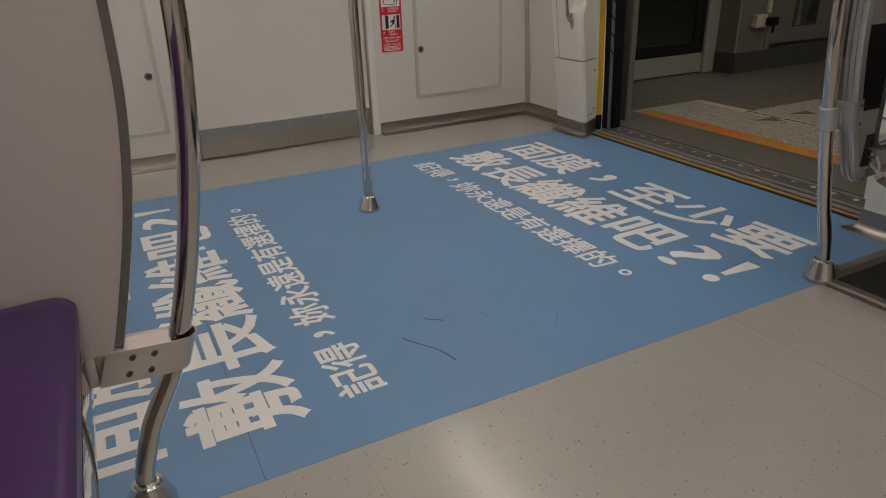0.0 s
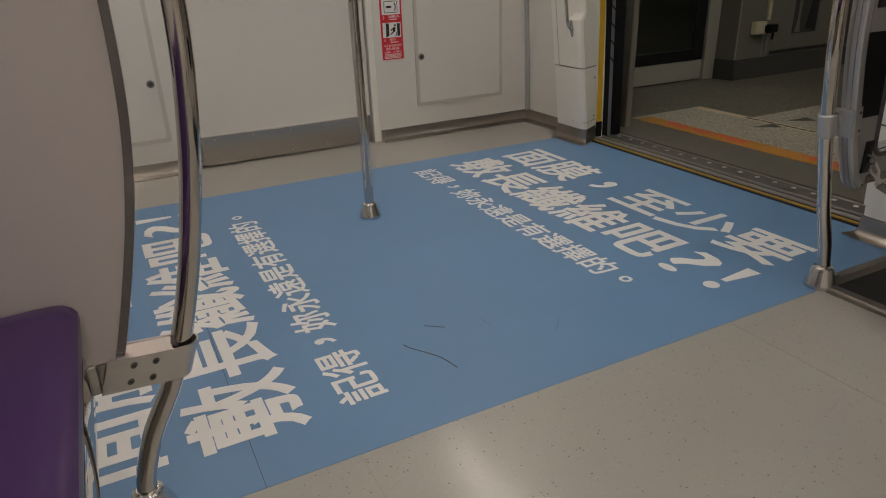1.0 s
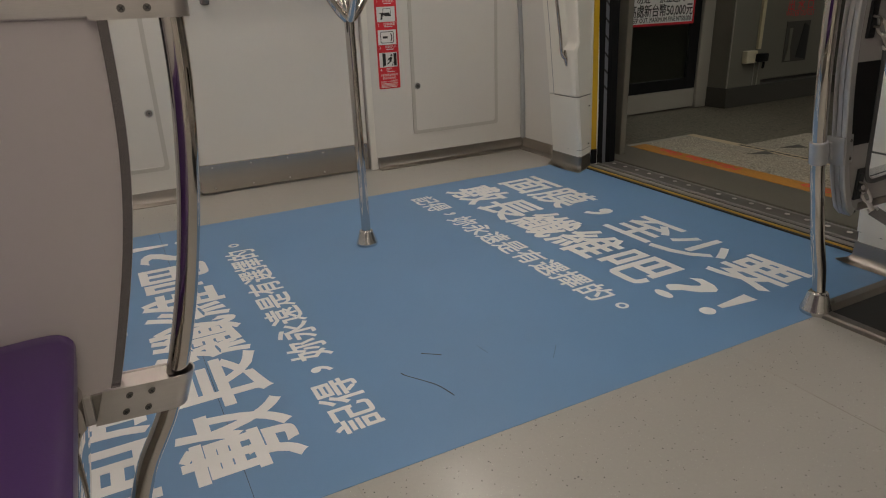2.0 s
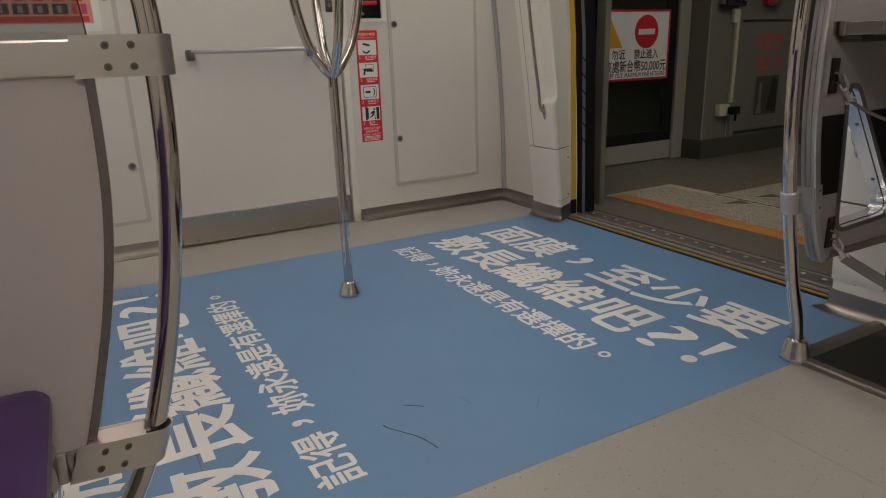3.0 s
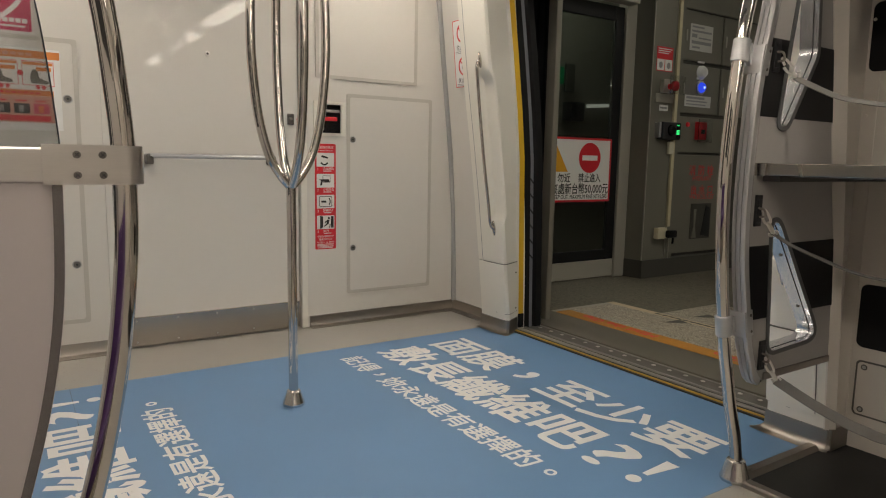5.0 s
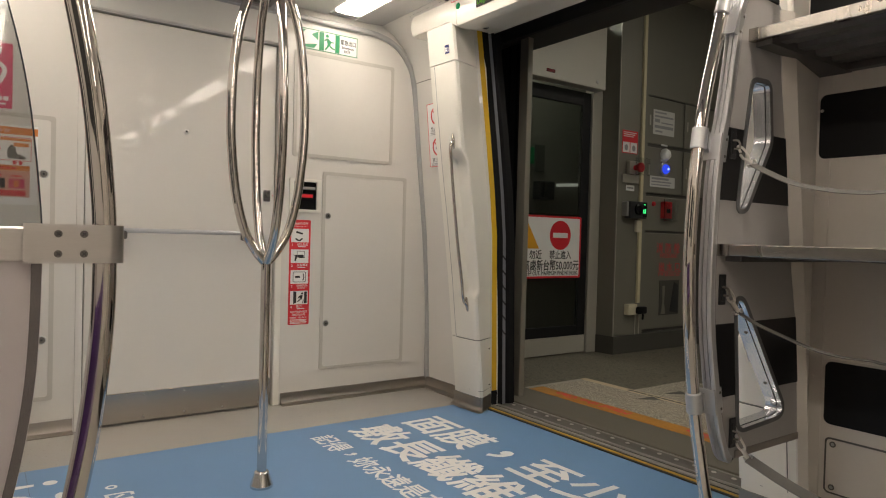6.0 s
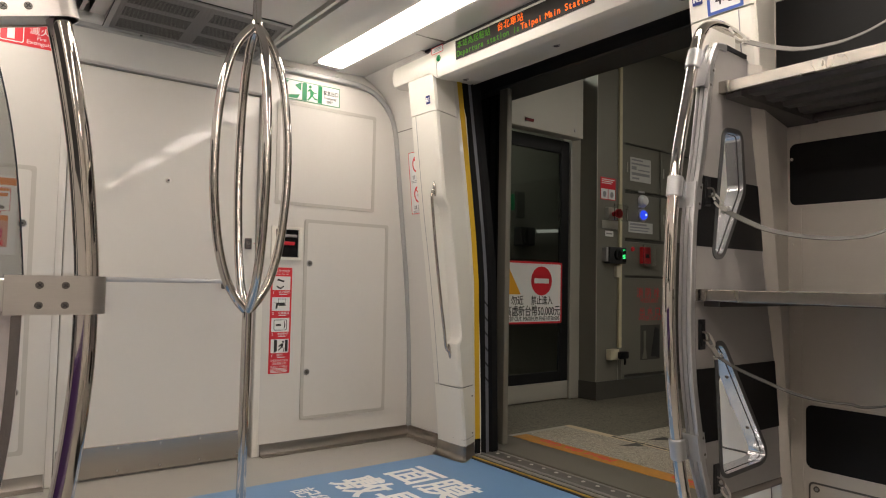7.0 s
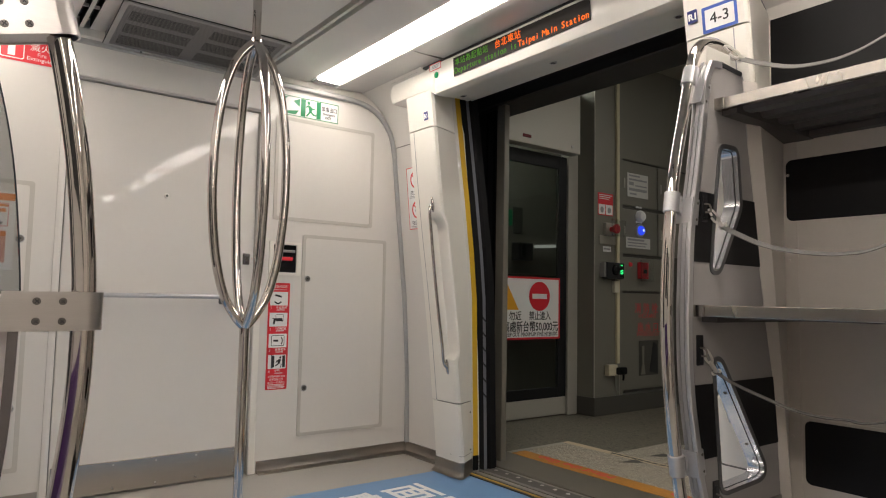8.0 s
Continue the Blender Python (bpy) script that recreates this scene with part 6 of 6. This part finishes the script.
part("disc", plate([(0.562 + 0.118 * math.cos(a), 0.345 + 0.118 * math.sin(a)) for a in np.linspace(0, 2 * math.pi, 40, endpoint=False)], 0.0006, s1), RED, sg)
part("disc_bar", plate([(0.479, 0.325), (0.645, 0.325), (0.645, 0.365), (0.479, 0.365)], 0.0006, s2), SIGN_WHITE, sg)
part("triangle", plate([(0.06, 0.235), (0.33, 0.235), (0.195, 0.455)], 0.0006, s1), AMBER, sg)
letters("print", "危險 勿近", 0.075, s1 @ Matrix.Translation((0.075, 0.160, 0)), INK, sg, 0.0012, width=0.285)
letters("print", "禁止進入", 0.075, s1 @ Matrix.Translation((0.445, 0.160, 0)), INK, sg, 0.0012, width=0.245)
letters("print", "擅入高處新台幣50,000元", 0.090, s1 @ Matrix.Translation((0.025, 0.070, 0)), INK, sg, 0.0014, width=0.755)
letters("print", "DANGER KEEP OUT. MAXIMUM FINE NT50,000.", 0.045, s1 @ Matrix.Translation((0.025, 0.026, 0)), INK, sg, 0.0006, width=0.750)

# service wall with cabinets
WY = 1.66
wall = structure("platform_wall", loft([[(3.405, 1.85, z), (3.405, 1.78, z), (3.425, 1.60, z), (3.80, 1.60, z), (3.80, 1.85, z)] for z in (0.0, 3.2)]), STATION, "grey painted service wall of the station", "wall")
part("edge", box(3.421, 3.429, 1.594, 1.604, 0.14, 3.2, 0.002), STATION_LIGHT, wall)
part("skirting", loft([[(3.395, 1.86, z), (3.395, 1.775, z), (3.415, 1.585, z), (6.0, 1.585, z), (6.0, 1.86, z)] for z in (0.0, 0.15)]), STATION_DARK, wall, "dark grey skirting")
part("back_panel", box(3.80, 6.0, WY, 1.86, 0.15, 3.2), STATION_DARK, wall)
part("upper_panel", box(3.80, 6.0, WY - 0.016, WY - 0.001, 2.215, 3.12, 0.003), STATION, wall)
part("side_panel", box(4.92, 6.0, WY - 0.016, WY - 0.001, 0.16, 2.21, 0.003), STATION, wall)


def cabinet(x0, x1, z0, z1):
    c = part("cabinet_door", box(x0, x1, WY - 0.018, WY - 0.001, z0, z1, 0.005), STATION, wall)
    part("latch", box(x0 + 0.03, x0 + 0.045, WY - 0.024, WY - 0.017, (z0 + z1) / 2 - 0.045, (z0 + z1) / 2 + 0.045, 0.002), STATION_LIGHT, c)
    return c


cabinet(3.84, 4.36, 1.80, 2.20)
cabinet(4.38, 4.90, 1.80, 2.20)
cabinet(3.84, 4.36, 1.37, 1.77)
cabinet(4.38, 4.90, 1.37, 1.77)
hy = part("cabinet_door", box(3.84, 4.62, WY - 0.018, WY - 0.001, 0.175, 1.02, 0.005), STATION, wall)
part("cabinet_door", box(3.84, 4.62, WY - 0.018, WY - 0.001, 1.04, 1.34, 0.005), STATION, wall)
cm = pose(0, WY - 0.0185, 0, 90, 0, 0)
for k in range(3):
    letters("print", "消防栓"[k], 0.095, cm @ Matrix.Translation((4.02 + 0.125 * k, 0.855, 0)), RED, hy, 0.0006)
    letters("print", "出水口"[k], 0.085, cm @ Matrix.Translation((4.06 + 0.115 * k, 0.69, 0)), RED, hy, 0.0006)
letters("print", "HYDRANT", 0.06, cm @ Matrix.Translation((4.08, 0.80, 0)), RED, hy, width=0.26)
letters("print", "WATER OUTLET", 0.06, cm @ Matrix.Translation((4.05, 0.640, 0)), RED, hy, width=0.34)
part("window", plate([(4.08, 0.29), (4.36, 0.29), (4.36, 0.60), (4.08, 0.60)], 0.004, cm), STATION_DARK, hy, "dark window of the hydrant cabinet")
part("hose", plate([(4.10, 0.30), (4.165, 0.30), (4.145, 0.40), (4.15, 0.55), (4.115, 0.55), (4.12, 0.40)], 0.006, cm @ Matrix.Translation((0, 0, 0.003))), STATION, hy, "folded grey hose behind the window")
part("hose", plate([(4.23, 0.32), (4.345, 0.30), (4.34, 0.56), (4.285, 0.58)], 0.006, cm @ Matrix.Translation((0, 0, 0.003))), BLACK, hy)

pn = thing("wall_notice", (4.07, WY, 1.87), "white notice sheet on a grey cabinet", "notice")
part("sheet", plate([(3.92, 1.885), (4.22, 1.885), (4.22, 2.10), (3.92, 2.10)], 0.002, cm), PAPER, pn)
bars([(3.94, 2.07, 0.16, 0.014), (3.94, 2.035, 0.26, 0.016), (3.94, 1.99, 0.07, 0.03), (4.03, 1.985, 0.17, 0.012), (3.94, 1.94, 0.26, 0.025), (3.95, 1.905, 0.10, 0.016)], cm @ Matrix.Translation((0, 0, 0.0024)), GREY_PRINT, pn)
kb = thing("indicator_panel", (4.08, WY, 1.45), "white button and lit blue lamp above a label", "indicator")
part("button", lathe([(0.055, 0), (0.055, -0.02), (0.04, -0.045), (0.015, -0.055)], 4.09, WY - 0.018, 1.715, 24, "y"), WHITE, kb, "white round knob")
part("core", lathe([(0.012, 0), (0.010, -0.004)], 4.095, WY - 0.062, 1.588, 12, "y"), LED_CORE, kb, "bright middle")
part("lamp", lathe([(0.044, 0), (0.044, -0.02), (0.034, -0.038), (0.014, -0.044)], 4.095, WY - 0.018, 1.588, 24, "y"), LED_BLUE, kb, "lit blue lamp")
part("bezel", lathe([(0.062, 0), (0.062, -0.012), (0.056, -0.014)], 4.095, WY - 0.017, 1.588, 24, "y"), CASTING, kb)
part("label", plate([(3.90, 1.425), (4.25, 1.425), (4.25, 1.52), (3.90, 1.52)], 0.002, cm), PAPER, kb)
bars([(3.92, 1.49, 0.24, 0.018), (3.92, 1.465, 0.28, 0.012), (3.92, 1.44, 0.26, 0.010)], cm @ Matrix.Translation((0, 0, 0.0024)), GREY_PRINT, kb)
for z in (1.655, 1.79):
    part("label", plate([(4.04, z), (4.13, z), (4.13, z + 0.016), (4.04, z + 0.016)], 0.002, cm), WHITE, kb)
fa = thing("fire_alarm", (4.14, WY, 1.15), "red fire alarm box under a clear cover", "alarm box")
part("case", box(4.06, 4.17, WY - 0.06, WY - 0.018, 1.15, 1.30, 0.006), RED, fa)
part("plate", box(4.09, 4.14, WY - 0.064, WY - 0.059, 1.20, 1.235, 0.002), INK, fa)
c = part("cover", box(4.04, 4.23, WY - 0.075, WY - 0.070, 1.13, 1.32, 0.002), CLEAR, fa, "clear hinged cover")
part("lamp", lathe([(0.022, 0), (0.018, -0.012)], 3.96, WY - 0.018, 1.275, 14, "y"), RED, fa)

co = thing("cable_conduit", (3.775, 1.60, 0), "cream cable conduit running up the wall", "conduit")
part("duct", box(3.700, 3.735, 1.578, 1.60, 0.42, 3.15, 0.003), material("cream_duct", (0.60, 0.54, 0.36), 0.45), co)
so = thing("wall_socket", (3.670, 1.60, 0.32), "cream wall socket with a black plug", "socket")
part("box", box(3.555, 3.670, 1.55, 1.598, 0.325, 0.415, 0.005), material("cream_socket", (0.66, 0.60, 0.44), 0.4), so)
plug = part("plug", box(3.640, 3.745, 1.505, 1.549, 0.333, 0.395, 0.012), DEEP_RUBBER, so, "black plug")
part("cord", tube([(3.715, 1.527, 0.336), (3.716, 1.527, 0.305), (3.722, 1.535, 0.285)], 0.009, 8, 3), DEEP_RUBBER, plug)
for x in (3.700, 3.748):
    part("edge", box(x, x + 0.006, 1.594, 1.600, 0.151, 0.32, 0.001), STATION_LIGHT, wall)
sw = thing("small_socket", (3.705, 1.60, 1.02), "small cream switch on the conduit", "switch")
part("box", box(3.655, 3.712, 1.57, 1.598, 1.02, 1.12, 0.004), material("cream_switch", (0.62, 0.58, 0.46), 0.4), sw)
ls = thing("wall_label", (3.570, 1.60, 1.68), "red and white label on the service wall", "label", "service wall labels")
wm = pose(0, 1.5995, 0, 90, 0, 0)
part("sheet", plate([(3.470, 1.675), (3.665, 1.675), (3.665, 1.865), (3.470, 1.865)], 0.002, wm), RED, ls)
for x in (3.477, 3.572):
    part("field", plate([(x, 1.682), (x + 0.086, 1.682), (x + 0.086, 1.768), (x, 1.768)], 0.001, wm @ Matrix.Translation((0, 0, 0.002))), WHITE, ls)
    part("pictogram", plate([(x + 0.043 + 0.022 * math.cos(a), 1.722 + 0.026 * math.sin(a)) for a in np.linspace(0, 6.0, 12)], 0.0008, wm @ Matrix.Translation((0, 0, 0.003))), GREY_PRINT, ls)
bars([(3.485, 1.845 - 0.016 * k, 0.165 - 0.02 * k, 0.007) for k in range(3)], wm @ Matrix.Translation((0, 0, 0.0022)), WHITE, ls)
eb = thing("emergency_button", (3.580, 1.60, 1.44), "red emergency push button under a clear hood", "push button")
part("plate", box(3.480, 3.690, 1.588, 1.599, 1.430, 1.50, 0.003), STATION_LIGHT, eb)
part("housing", box(3.530, 3.640, 1.56, 1.599, 1.505, 1.61, 0.005), STATION_LIGHT, eb)
part("button", lathe([(0.022, 0), (0.022, -0.04), (0.04, -0.045), (0.04, -0.065), (0.03, -0.07)], 3.595, 1.56, 1.555, 20, "y"), RED, eb, "red mushroom button")
part("hood", box(3.495, 3.675, 1.47, 1.475, 1.49, 1.63, 0.002), CLEAR, eb)
l2 = thing("wall_label", (3.580, 1.60, 1.37), "small white label on the service wall", "label", "service wall labels")
part("sheet", plate([(3.535, 1.365), (3.640, 1.365), (3.640, 1.412), (3.535, 1.412)], 0.002, wm), WHITE, l2)
bars([(3.545, 1.383, 0.08, 0.012)], wm @ Matrix.Translation((0, 0, 0.0022)), GREY_PRINT, l2)
cr = thing("card_reader", (3.610, 1.60, 1.13), "black card reader with lit green digits", "card reader")
part("bracket", box(3.495, 3.520, 1.55, 1.60, 1.15, 1.27, 0.003), CASTING, cr)
part("case", box(3.520, 3.740, 1.535, 1.598, 1.135, 1.275, 0.008), BLACK, cr)
part("screen", plate([(3.685, 1.15), (3.735, 1.15), (3.735, 1.265), (3.685, 1.265)], 0.001, pose(0, 1.5345, 0, 90, 0, 0)), BLACK_GLOSS, cr)
for row in ((3.685, 1.178, 0.018, 0.010), (3.708, 1.178, 0.012, 0.022), (3.685, 1.193, 0.014, 0.018), (3.705, 1.204, 0.016, 0.010), (3.690, 1.248, 0.012, 0.008), (3.708, 1.246, 0.008, 0.010)):
    bars([row], pose(0, 1.533, 0, 90, 0, 0), LED_GREEN_BRIGHT, cr, name="digit_bar")
part("reader_head", lathe([(0.045, 0), (0.045, -0.015), (0.03, -0.022)], 3.620, 1.535, 1.21, 20, "y"), BLACK_GLOSS, cr)

# unseen fill light, added to lift the space behind the gate's glass
gl = thing("station_light", (3.05, 2.35, 3.11), "added fill light behind the glazed gate, out of view", "ceiling light", "station lights")
part("diffuser", box(2.90, 3.20, 2.05, 2.65, 3.085, 3.118, 0.005), GATE_FILL, gl)
# closing walls and the station's own lamps
structure("platform_ceiling", box(1.72, 9.0, -7.0, 5.0, 3.12, 3.3), STATION_LIGHT, "pale station ceiling", "ceiling")
structure("platform_wall_far", box(8.9, 9.0, -7.0, 5.0, -0.1, 3.2), STATION, "grey wall across the platform", "wall")
structure("platform_wall_side", box(1.72, 9.0, -7.1, -7.0, -0.1, 3.2), STATION, "grey wall at the platform's other end", "wall")
structure("platform_wall_end", box(1.72, 9.0, 4.9, 5.0, -0.1, 3.2), STATION_DARK, "dark wall past the platform gate", "wall")
structure("platform_partition", box(6.0, 9.0, 1.60, 1.86, -0.1, 3.2), STATION, "grey service wall of the station", "wall")
for x, y in ((3.0, -0.5), (3.2, -2.6), (5.6, -1.2), (5.6, -4.5), (3.2, -5.0)):
    sl = thing("station_light", (x, y, 3.11), "long station ceiling light, switched on", "ceiling light", "station lights")
    part("diffuser", box(x - 0.12, x + 0.12, y - 0.7, y + 0.7, 3.085, 3.115, 0.005), STATION_LAMP, sl)
    part("case", box(x - 0.15, x + 0.15, y - 0.73, y + 0.73, 3.105, 3.119, 0.003), STATION_LIGHT, sl)
